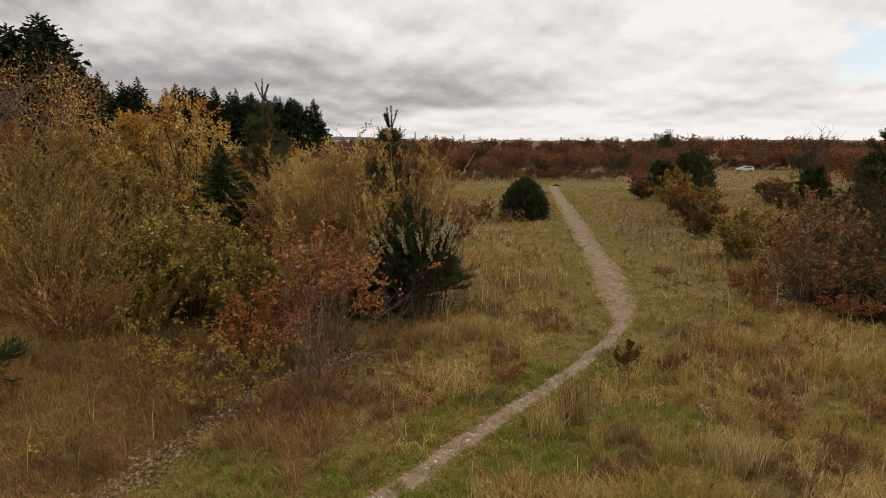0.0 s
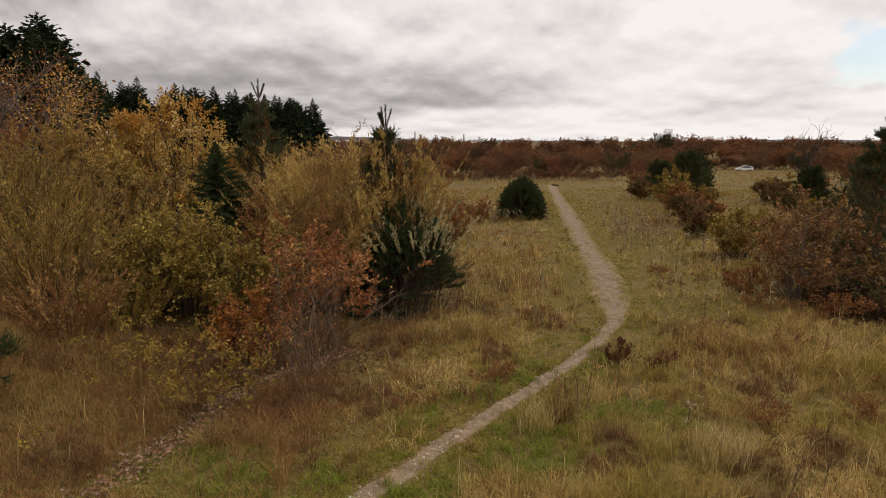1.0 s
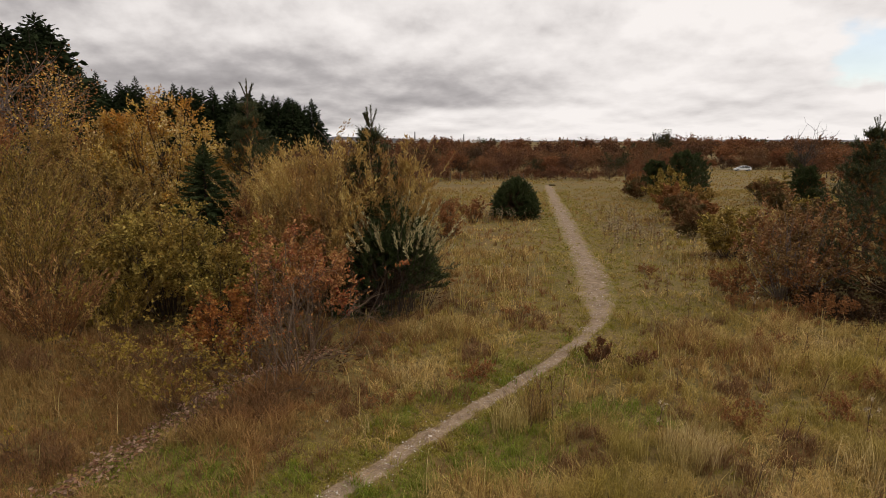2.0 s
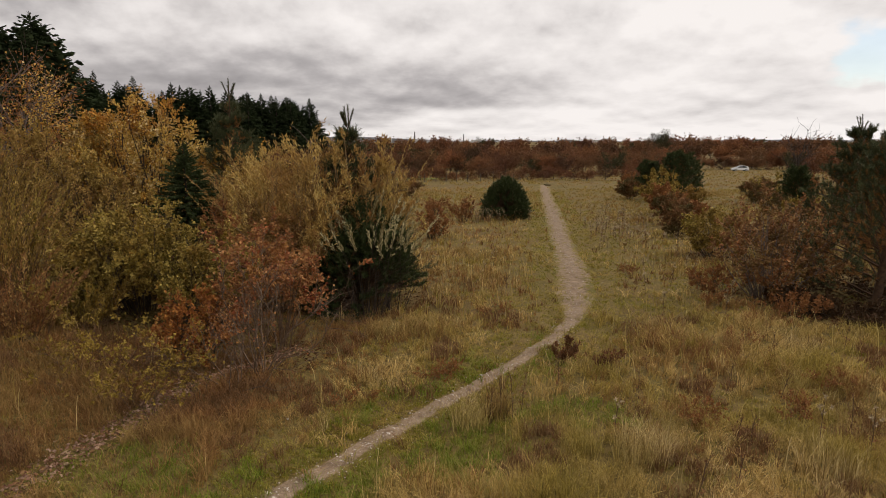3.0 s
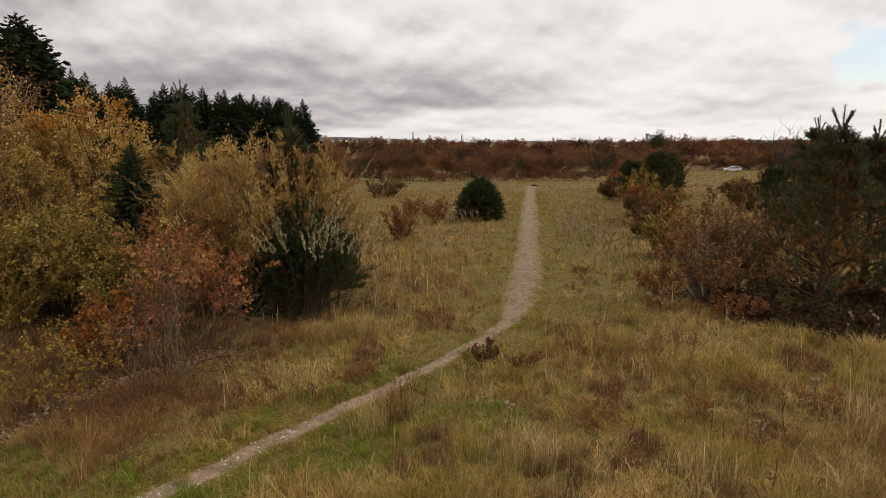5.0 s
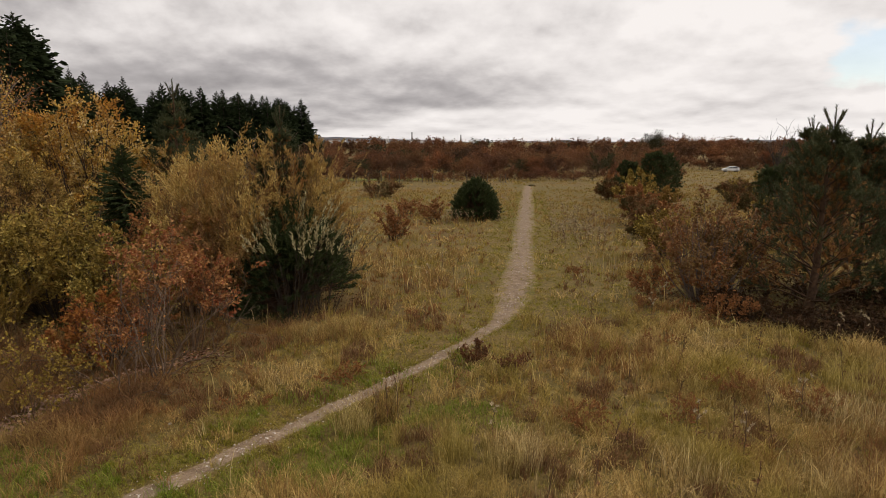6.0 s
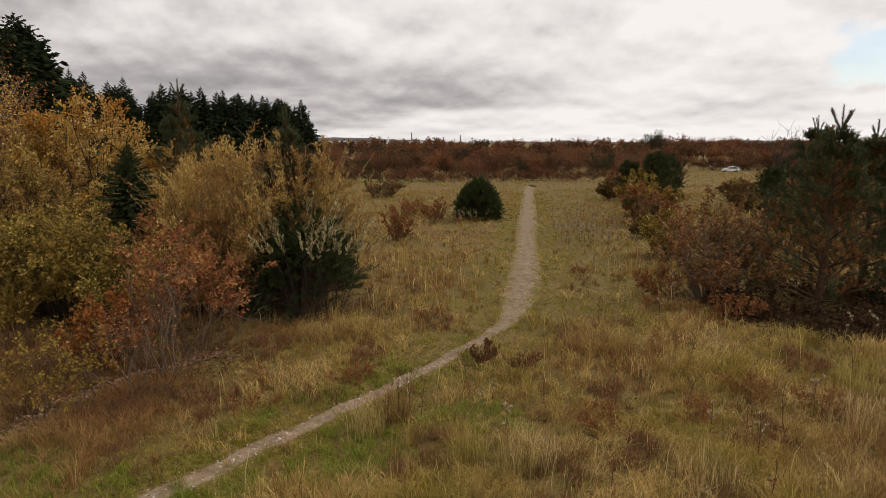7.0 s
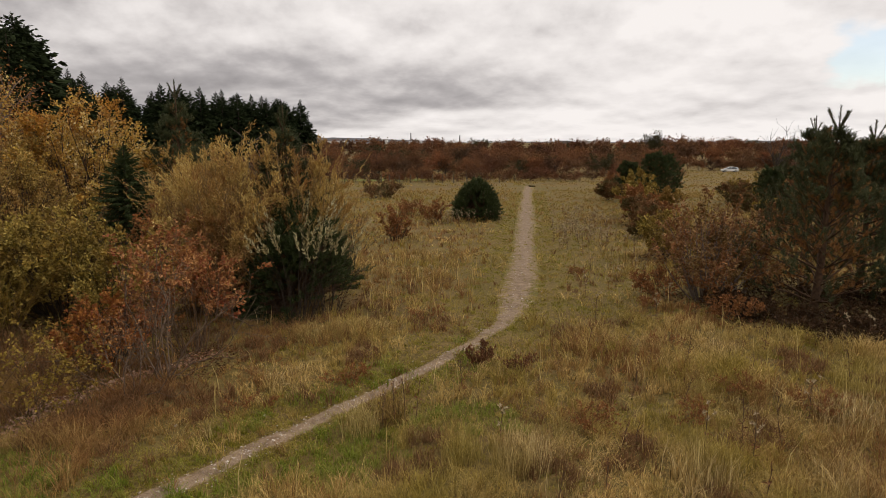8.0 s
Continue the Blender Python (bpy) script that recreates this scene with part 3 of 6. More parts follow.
def build_path():
    d = np.gradient(LINE[:, :2], axis=0)
    nrm = unit(np.stack([d[:, 1], -d[:, 0]], 1))
    cols = np.linspace(-1, 1, 13)
    n = len(LINE)
    broad = smooth(13.5, 18, LINE[:, 1])[:, None]
    off = (0.35 + 0.26 * broad) * cols[None] * LINE[:, 2:]
    xy = LINE[:, None, :2] + nrm[:, None] * off[..., None]
    wear = (0.60 - 0.12 * broad) * (1 - np.abs(cols[None]) ** (2.6 - 1.0 * broad)) + rng.normal(0, 0.03, off.shape)
    z = ground_z(xy[..., 0], xy[..., 1]) + 0.022 - 0.03 * (np.abs(cols) == 1) + 0.003 * rng.normal(size=off.shape)
    v = np.concatenate([xy, z[..., None]], -1).reshape(-1, 3)
    r, c = np.meshgrid(np.arange(n - 1), np.arange(12), indexing="ij")
    i = (r * 13 + c).ravel()
    ob = new("footpath", mesh_of("footpath", v, np.stack([i, i + 1, i + 14, i + 13], -1), path_material(), True, np.clip(wear, 0, 1).ravel()))
    tagged(ob, "narrow trodden footpath of pale stony earth", "path", kind="structure")


def octahedra(at, size, squash=0.6):
    n = len(at)
    base = np.array([[1, 0, 0], [0, 1, 0], [-1, 0, 0], [0, -1, 0], [0, 0, 1], [0, 0, -1]], float)
    v = base[None] * size[:, None, None] * rng.uniform(0.6, 1.3, (n, 6, 1))
    v[..., 2] *= squash
    a = rng.uniform(0, 6.28, n)
    c, s = np.cos(a)[:, None], np.sin(a)[:, None]
    v = np.stack([c * v[..., 0] - s * v[..., 1], s * v[..., 0] + c * v[..., 1], v[..., 2]], -1) + at[:, None]
    f = np.array([[0, 1, 4], [1, 2, 4], [2, 3, 4], [3, 0, 4], [1, 0, 5], [2, 1, 5], [3, 2, 5], [0, 3, 5]])
    return v.reshape(-1, 3), (np.arange(n)[:, None, None] * 6 + f).reshape(-1, 3)


def build_gravel():
    k = (90 + 310 * rng.random(8000) ** 1.25).astype(int)
    off = rng.normal(0, 0.30, 8000) * LINE[k, 2]
    d = np.gradient(LINE[:, :2], axis=0)
    nrm = unit(np.stack([d[:, 1], -d[:, 0]], 1))
    xy = LINE[k, :2] + nrm[k] * off[:, None] + rng.normal(0, 0.04, (8000, 2))
    size = rng.uniform(0.006, 0.016, 8000) * np.where(rng.random(8000) > 0.96, 2.0, 1.0)
    at = np.stack([xy[:, 0], xy[:, 1], ground_z(xy[:, 0], xy[:, 1]) + 0.022], 1)
    ob = new("path_gravel", mesh_of("path_gravel", *octahedra(at, size), M["stone"]))
    tagged(ob, "loose flint gravel strewn along the trodden footpath", "gravel", kind="stuff")


build_ground()
build_path()
build_gravel()


# ---- grass ----
def value_noise(x, y, scale, seed):
    """Smooth noise from 0 to 1 on the plan."""
    g = np.random.default_rng(seed).random((64, 64))
    u, v = x / scale + 1000.3, y / scale + 1000.7
    i, j = np.floor(u).astype(int), np.floor(v).astype(int)
    a, b = u - i, v - j
    a, b = a * a * (3 - 2 * a), b * b * (3 - 2 * b)
    i0, i1, j0, j1 = i % 64, (i + 1) % 64, j % 64, (j + 1) % 64
    return (g[i0, j0] * (1 - a) + g[i1, j0] * a) * (1 - b) + (g[i0, j1] * (1 - a) + g[i1, j1] * a) * b


def scatter(n, y0, y1, left=-1.05, right=1.05, power=1.0):
    """Places on the plan in the wedge that the walk looks over, from y0 to y1 ahead."""
    u = rng.random(n) ** power
    y = np.sqrt(y0 * y0 + u * (y1 * y1 - y0 * y0)) if power == 1.0 else y0 + u * (y1 - y0)
    x = rng.uniform(left, right, n) * (y * 0.82 + 1.5) + 1.45
    return x, y


def blades(x, y, height, width, lean, tone, bend=0.5, sink=0.02):
    """Grass blades of a quad and a tip, bent over to one side: verts and triangles."""
    n = len(x)
    base = np.stack([x, y, ground_z(x, y) - sink], 1)
    a = rng.uniform(0, 2 * np.pi, n)
    way = np.stack([np.cos(a), np.sin(a), np.zeros(n)], 1)
    b = rng.uniform(0, 2 * np.pi, n)
    s = np.stack([np.cos(b), np.sin(b), np.zeros(n)], 1) * (width * 0.5)[:, None]
    z = np.array([0, 0, 1.0])
    mid = base + way * (height * lean * 0.4)[:, None] + z * (height * 0.55)[:, None]
    tip = base + way * (height * (lean + bend * lean))[:, None] + z * (height * np.sqrt(np.clip(1 - lean * lean * 0.8, 0.1, 1)))[:, None]
    v = np.stack([base - s, base + s, mid + s * 0.8, mid - s * 0.8, tip], 1).reshape(-1, 3)
    f = np.array([[0, 1, 2], [0, 2, 3], [3, 2, 4]])
    return v, (np.arange(n)[:, None, None] * 5 + f).reshape(-1, 3), np.repeat(tone, 5)


def tufted(x, y, per, spread):
    """Turns each place into a tuft of blades round it."""
    k = len(x)
    a, r = rng.uniform(0, 6.283, (k, per)), spread * np.sqrt(rng.random((k, per)))
    return (x[:, None] + r * np.cos(a)).ravel(), (y[:, None] + r * np.sin(a)).ravel(), np.repeat(np.arange(k), per)


def zones(x, y):
    """Shares of short green sward, lush green and rust-coloured grass at a place."""
    d, w = path_distance(x, y)
    verge = 1 - smooth(0.25, 1.5, d - w / 2 + 1.1 * (value_noise(x, y, 1.3, 5) - 0.5))
    beyond = smooth(12, 17, y) * (1 - smooth(2.4, 5.2, d * np.where(x < np.interp(y, LINE[:, 1], LINE[:, 0]), 1.9, 1.0) + 1.5 * (value_noise(x, y, 2.1, 6) - 0.5)))
    green = np.maximum(verge, 0.85 * beyond)
    lush = (value_noise(x, y, 0.9, 8) > 0.42) * (1 - smooth(0.55, 1.5, d)) * (y < 14)
    lush = np.maximum(lush, (np.hypot(x + 3.0, y - 7.3) < 0.75 + 0.5 * value_noise(x, y, 0.4, 9)) * 1.0)
    lush = np.maximum(lush, (np.hypot((x - 3.5) * 0.8, y - 9.2) < 0.7 * value_noise(x, y, 0.5, 12) + 0.35) * 0.8)
    lush = np.maximum(lush, (np.hypot(x - 1.6, (y - 8.3) * 0.8) < 0.9 * value_noise(x, y, 0.5, 14) + 0.35) * 1.0)
    green = np.maximum(green, 0.7 * lush)
    rusty = smooth(0.6, -2.0, x + 1.2 * (value_noise(x, y, 1.6, 10) - 0.5)) * smooth(6, 7.5, y)
    return d, w, green, lush, rusty


SHADED = ((11.2, 14.7, 1.2), (12.6, 14.1, 1.5), (14.2, 13.5, 1.7), (13.3, 12.9, 0.9), (16.4, 13.0, 2.0), (14.6, 14.2, 1.0), (16.3, 14.2, 1.3), (13.5, 15.6, 1.9), (15.8, 15.9, 2.2), (11.4, 16.2, 1.3), (12.6, 16.6, 2.6), (10.7, 17.3, 1.5), (15.9, 18.4, 2.2), (12.2, 24.0, 1.3), (-0.9, 16.8, 1.5), (-3.0, 17.8, 2.0), (-5.9, 13.9, 1.5), (-4.2, 13.6, 1.1), (-2.25, 12.0, 1.0))


DRIFT = ((6.0, 7.25, 8.7, 10.2, 12.0, 13.0), (-4.6, -4.17, -3.7, -3.36, -2.02, -1.4))  # where fallen leaves gather: ahead, across


def under_shrubs(x, y):
    """True where a thicket keeps the grass away."""
    hit = np.zeros(len(x), bool)
    for cx, cy, r in SHADED:
        hit |= np.hypot(x - cx, y - cy) < r
    return hit


def add_grass(name, label, material, parts):
    v, f, t = join(parts)
    ob = new(name, mesh_of(name, v, f, material, tint=t))
    tagged(ob, label, "grass", kind="stuff")


def build_grass():
    straw, rust, herbs, green, lush, heath, moss = [], [], [], [], [], [], []
    # near tufts, then wider and sparser ones with the distance
    for y0, y1, n, per, wide in ((4.6, 9.5, 5600, 22, 0.0070), (9.5, 15, 6200, 18, 0.0105), (15, 26, 8200, 12, 0.016), (26, 45, 6500, 7, 0.032)):
        x, y = scatter(n, y0, y1)
        d, w, g, lu, ru = zones(x, y)
        herby = value_noise(x, y, 0.75, 51) * 0.65 + value_noise(x, y, 2.2, 52) * 0.35
        bald = value_noise(x, y, 0.45, 53)
        keep = (d > w * 0.5 + 0.03) & (rng.random(n) > 0.92 * g) & ((np.abs(x - np.interp(y, *DRIFT)) > 0.25) | (y > 12.5)) & (~under_shrubs(x, y) | (rng.random(n) < 0.15)) & (rng.random(n) < 0.35 + 1.3 * bald)
        x, y, ru, g, herby = x[keep], y[keep], ru[keep], g[keep], (herby[keep] > 0.60) & (rng.random(keep.sum()) < np.where(y[keep] < 20, 0.8, 0.25))
        bx, by, who = tufted(x, y, per, 0.06 + wide * 2)
        tall = 0.11 + 0.38 * value_noise(x, y, 1.1, 3) ** 2.0 + 0.20 * rng.random(len(x)) ** 2.5 - 0.08 * g
        tall = tall * (1 - 0.42 * ru)
        tall = np.where(herby, 0.14 + 0.2 * rng.random(len(x)), tall) * np.where(under_shrubs(x, y), 0.45, 1.0)
        h = tall[who] * rng.uniform(0.5, 1.2, len(bx))
        lean = rng.uniform(0.05, 0.5, len(bx)) + 0.5 * (rng.random(len(x)) ** 1.5)[who]
        wd = wide * rng.uniform(0.5, 1.5, len(bx))
        tone = np.clip(0.62 * (0.5 * rng.random(len(x)) + 0.5 * smooth(0.25, 0.75, value_noise(x, y, 0.45, 33)))[who] + 0.38 * rng.random(len(bx)), 0, 1)
        is_rust = (rng.random(len(x)) < np.maximum(ru, 0.25 * (value_noise(x, y, 1.7, 21) > 0.55) + 0.35 * (value_noise(x, y, 3.6, 22) > 0.56) + 0.28 * (y > 12.5) * (x < 4)))[who]
        is_herb = herby[who]
        for target, mask in ((straw, ~is_rust & ~is_herb), (rust, is_rust & ~is_herb), (herbs, is_herb)):
            target.append(blades(bx[mask], by[mask], h[mask], wd[mask], lean[mask], tone[mask]))
    for y0, y1, n, per, wide in ((4.6, 10, 6800, 11, 0.008), (10, 18, 7500, 10, 0.012), (18, 34, 9000, 8, 0.023), (34, 60, 5200, 7, 0.048)):
        x, y = scatter(n, y0, y1)
        d, w, g, lu, ru = zones(x, y)
        fringe = d > w * (0.30 + 0.16 * (y < 14) + 0.22 * rng.random(n) - 0.35 * (rng.random(n) < 0.22 * (y > 13)))
        keep = fringe & (rng.random(n) < g + 0.16 + 0.14 * (y < 13) + 0.5 * (value_noise(x, y, 0.7, 61) > 0.55) - 0.3 * ru) & (~under_shrubs(x, y) | (rng.random(n) < 0.15))
        x, y, lu = x[keep], y[keep], lu[keep]
        bx, by, who = tufted(x, y, per, 0.06 + wide * 2.5)
        is_lush = (lu > 0.5)[who]
        h = (0.045 + 0.085 * rng.random(len(bx))) * np.where(is_lush, 1.9, 1.0)
        lean = rng.uniform(0.2, 0.9, len(bx))
        wd = wide * rng.uniform(0.6, 1.4, len(bx))
        tone = np.clip(0.6 * rng.random(len(x))[who] + 0.4 * rng.random(len(bx)), 0, 1)
        for target, mask in ((green, ~is_lush), (lush, is_lush)):
            if mask.any():
                target.append(blades(bx[mask], by[mask], h[mask], wd[mask], lean[mask], tone[mask]))
    # dense reddish grass at the foot of the bank
    x, y = rng.uniform(-9.5, -1.8, 3600), rng.uniform(5.2, 12.0, 3600)
    d, w, g, lu, ru = zones(x, y)
    keep = (d > w + 0.35) & (rng.random(len(x)) > 0.9 * np.maximum(g, lu)) & (np.abs(x - np.interp(y, *DRIFT)) > 0.3)
    x, y = x[keep], y[keep]
    bx, by, who = tufted(x, y, 15, 0.10)
    h = (0.14 + 0.30 * value_noise(x, y, 0.8, 71))[who] * rng.uniform(0.5, 1.2, len(bx))
    lean = rng.uniform(0.1, 0.5, len(bx)) + 0.5 * (rng.random(len(x)) ** 2)[who]
    tone = np.clip(0.7 * rng.random(len(x))[who] + 0.3 * rng.random(len(bx)), 0, 1)
    dark = (value_noise(x, y, 0.7, 72) > 0.60)[who]
    for target, mask in ((herbs, dark), (rust, ~dark)):
        target.append(blades(bx[mask], by[mask], h[mask], 0.009 * rng.uniform(0.6, 1.4, mask.sum()), lean[mask], tone[mask]))
    # mossy turf along both verges
    k = rng.integers(60, 330, 11000)
    d3 = np.gradient(LINE[:, :2], axis=0)
    out = unit(np.stack([d3[:, 1], -d3[:, 0]], 1))[k] * (rng.choice([-1, 1], 11000, p=(0.6, 0.4)) * (LINE[k, 2] * 0.47 + np.abs(rng.normal(0, 0.55, 11000))))[:, None]
    x, y = (LINE[k, :2] + out).T
    keep = (value_noise(x, y, 0.8, 81) * 0.6 + value_noise(x, y, 0.3, 82) * 0.4 > 0.40) & (path_distance(x, y)[0] > path_distance(x, y)[1] * 0.44) & (y > 4.5) & (y + 3 * value_noise(x, y, 0.9, 83) < 14.5)
    x, y = x[keep], y[keep]
    bx, by, who = tufted(x, y, 9, 0.055)
    moss.append(blades(bx, by, 0.02 + 0.05 * rng.random(len(bx)) + 0.03 * rng.random(len(x))[who], (0.006 + 0.0006 * by) * rng.uniform(0.7, 1.5, len(bx)), rng.uniform(0.2, 0.9, len(bx)), np.clip(0.6 * rng.random(len(x))[who] + 0.4 * rng.random(len(bx)), 0, 1)))
    # the meadow beneath and behind the camera
    x, y = rng.uniform(-14, 16, 4200), rng.uniform(-12, 5.2, 4200)
    d, w, g, lu, ru = zones(x, y)
    keep = d > w * 0.6
    bx, by, who = tufted(x[keep], y[keep], 8, 0.12)
    h = (0.10 + 0.35 * value_noise(bx, by, 1.1, 3) ** 1.6) * rng.uniform(0.6, 1.2, len(bx))
    straw.append(blades(bx, by, h, 0.014 * rng.uniform(0.6, 1.4, len(bx)), rng.uniform(0.1, 0.6, len(bx)), rng.random(len(bx))))
    x, y = rng.uniform(-14, 16, 3000), rng.uniform(-12, 5.2, 3000)
    keep = path_distance(x, y)[0] > 0.25
    bx, by, who = tufted(x[keep], y[keep], 7, 0.12)
    green.append(blades(bx, by, rng.uniform(0.05, 0.14, len(bx)), 0.014 * rng.uniform(0.6, 1.4, len(bx)), rng.uniform(0.2, 0.8, len(bx)), rng.random(len(bx))))
    # low blades that creep over the edges of the footpath
    k = rng.integers(90, 490, 5400)
    d2 = np.gradient(LINE[:, :2], axis=0)
    across = unit(np.stack([d2[:, 1], -d2[:, 0]], 1))
    off = rng.choice([-1, 1], 5400) * LINE[k, 2] * (rng.uniform(0.33, 0.72, 5400) - 0.16 * rng.random(5400) * (LINE[k, 1] > 12) + 0.10 * (LINE[k, 1] < 12))
    off = np.where((LINE[k, 1] > 20) & (rng.random(5400) < 0.75), off * 2.4, off)
    px, py = (LINE[k, :2] + across[k] * off[:, None] + rng.normal(0, 0.05, (5400, 2))).T
    bx, by, who = tufted(px, py, 8, 0.06)
    wd = (0.006 + 0.0006 * by) * rng.uniform(0.6, 1.4, len(bx))
    green.append(blades(bx, by, 0.03 + 0.06 * rng.random(len(bx)), wd, rng.uniform(0.2, 0.9, len(bx)), np.clip(0.7 * rng.random(5400)[who] + 0.3 * rng.random(len(bx)), 0, 1)))
    # stout single tufts
    for cx, cy, r, n, tall, lo, hi in ((4.05, 7.9, 0.42, 520, 0.62, 0.75, 1.0), (1.65, 9.0, 0.30, 330, 0.60, 0.7, 1.0), (2.1, 9.35, 0.26, 300, 0.72, 0.0, 0.3), (6.4, 7.4, 0.4, 420, 0.55, 0.6, 1.0),
                                       (9.6, 9.2, 0.6, 520, 0.5, 0.7, 1.0), (10.8, 10.6, 0.7, 520, 0.5, 0.7, 1.0), (3.2, 8.0, 0.3, 260, 0.55, 0.6, 0.95), (7.6, 10.4, 0.22, 160, 0.5, 0.75, 1.0)):
        a, q = rng.uniform(0, 6.283, n), r * np.sqrt(rng.random(n))
        straw.append(blades(cx + q * np.cos(a), cy + q * np.sin(a), tall * rng.uniform(0.5, 1.15, n), 0.007 * rng.uniform(0.6, 1.3, n), rng.uniform(0.05, 0.45, n), rng.uniform(lo, hi, n)))
    # single tall flowering stalks that stand above the tufts
    x, y = scatter(3600, 4.8, 24)
    d, w, g, lu, ru = zones(x, y)
    keep = (d > w + 0.25) & (rng.random(len(x)) > 0.8 * g) & (value_noise(x, y, 1.4, 41) > 0.35) & (rng.random(len(x)) > 0.8 * ru) & ~under_shrubs(x, y)
    x, y = x[keep], y[keep]
    straw.append(blades(x, y, rng.uniform(0.45, 0.85, len(x)), 0.004 + 0.0007 * y, rng.uniform(0.03, 0.3, len(x)), 0.45 + 0.55 * rng.random(len(x))))
    for y0, y1, n, per, wide in ((38, 75, 12000, 6, 0.05), (75, 190, 7500, 5, 0.15)):
        x, y = scatter(n, y0, y1)
        d, w, g, lu, ru = zones(x, y)
        keep = (d > w * 0.5) & (rng.random(n) > 0.6 * g)
        x, y = x[keep], y[keep]
        bx, by, who = tufted(x, y, per, wide * 3)
        h = rng.uniform(0.08, 0.32, len(bx)) * (0.5 + value_noise(bx, by, 5, 4))
        tone = np.clip(0.7 * rng.random(len(x))[who] + 0.3 * rng.random(len(bx)), 0, 1)
        heath.append(blades(bx, by, h, wide * rng.uniform(0.6, 1.4, len(bx)), rng.uniform(0.1, 0.6, len(bx)), tone))
    add_grass("straw_grass", "tall withered straw-coloured grass in loose tufts", M["straw"], straw)
    add_grass("rust_grass", "rust-brown withered grass on the bank", M["rust_grass"], rust)
    add_grass("withered_herbs", "dark reddish-brown patches of withered heath herbs", M["herbs"], herbs)
    add_grass("green_sward", "short olive-green sward beside the footpath", M["green_grass"], green)
    add_grass("moss_turf", "yellow-green mossy turf along the footpath", M["moss"], moss)
    add_grass("lush_grass", "fresh bright green grass tufts by the footpath", M["lush_grass"], lush)
    add_grass("heath_grass", "pale tussocky heath grass in the distance", M["heath"], heath)


build_grass()

# ---- shrubs and trees ----
def lumps(p, size):
    """Lumpy noise in space, about -1 to 1, with lumps of that size."""
    d = unit(rng.normal(size=(7, 3)))
    w = rng.uniform(0.7, 1.5, 7) * np.pi / size
    return np.sin((p @ d.T) * w + rng.uniform(0, 6.283, 7)).sum(1) / 2.6


def shrub(name, x, y, height, radius, label, leaf, bark="dark_bark", stems=26, twigs=9, per=14, leaf_size=(0.055, 0.03), droop=0.1, spread=0.8, bare_below=0.2, wander=0.10, category="shrub", stem_width=0.012, group="", share=0.25, single=None, clump=1.1, hollow=0.5):
    """A shrub of many stems that rise from one stool and fan out, with twigs and single leaves.

    clump: how far the leaves gather in lumps with gaps between; hollow: how far they keep to the outside of the crown."""
    ob = thing(name, spot(x, y), label, category, group)
    a = rng.uniform(0, 2 * np.pi, stems)
    out = np.sqrt(rng.uniform(0.02, 1, stems))
    way = np.stack([np.cos(a) * out * radius * 0.95, np.sin(a) * out * radius * 0.95, height * (1.0 - 0.42 * out ** 2) * rng.uniform(0.72, 1.04, stems)], 1)
    start = np.stack([np.cos(a), np.sin(a), np.zeros(stems)], 1) * (out * radius * 0.28)[:, None]
    way = way - start * [1, 1, 0]
    length = np.linalg.norm(way, axis=1)
    main = grow(start, way, length, 7, wander, 0.02)
    main[..., 2] = np.maximum(main[..., 2], 0.02)
    rad = stem_width * (height / 2.5) * np.linspace(1.0, 0.3, 7)[None] * rng.uniform(0.7, 1.3, (stems, 1))
    at, d = spawn(main, twigs, bare_below, 1.0, spread)
    tl = rng.uniform(0.16, 0.36, len(at)) * radius
    tw = grow(at, d, tl, 3, 0.2, 0.06)
    trad = np.repeat(np.linspace(1, 0.35, 3)[None], len(at), 0) * stem_width * 0.33
    if single if single is not None else (y < 20 and height > 1):
        for i in range(stems):
            k = slice(i * twigs, (i + 1) * twigs)
            piece("stem", join([tubes(main[i:i + 1], rad[i:i + 1], 4), tubes(tw[k], trad[k], 3)]), M[bark], ob, "", True)
    else:
        piece("branchwork", join([tubes(main, rad, 4), tubes(tw[:, ::2], trad[:, ::2], 3)]), M[bark], ob, "", True)
    if per:
        size = 0.14 + 0.15 * radius
        dense = int(round(per * (1.3 + 1.1 * clump + 0.4 * hollow)))
        mid = tw[:, 1]
        shell = np.sqrt((mid[:, 0] / radius) ** 2 + (mid[:, 1] / radius) ** 2 + ((mid[:, 2] - 0.35 * height) / (0.62 * height)) ** 2)
        full = np.clip(1 + clump * (1.9 * lumps(mid, size) - 0.5), 0.06, 1) * (1 - hollow * (1 - smooth(0.35, 0.8, shell)))
        at2, d2 = spawn(tw, dense, 0.1, 1.05, 1.1)
        at2 = at2 + rng.normal(0, 0.018 * radius, at2.shape)
        keep = rng.random(len(at2)) < np.repeat(full, dense)
        own = np.repeat(0.5 + 0.32 * lumps(mid, size * 1.3) + 0.16 * rng.normal(size=len(mid)), dense)[keep]
        at2, d2 = at2[keep], d2[keep]
        at2[:, 2] = np.maximum(at2[:, 2], 0.03)
        l = leaf_size[0] * rng.uniform(0.6, 1.35, len(at2))
        v, f, _ = leaves(at2, d2, l, leaf_size[1] * l / leaf_size[0], droop=droop)
        tone = np.clip((0.15 + share) * own + (0.85 - share) * rng.random(len(at2)), 0, 1)
        piece("foliage", (v, f, np.repeat(tone, 4)), M[leaf], ob, "", False)
    return ob


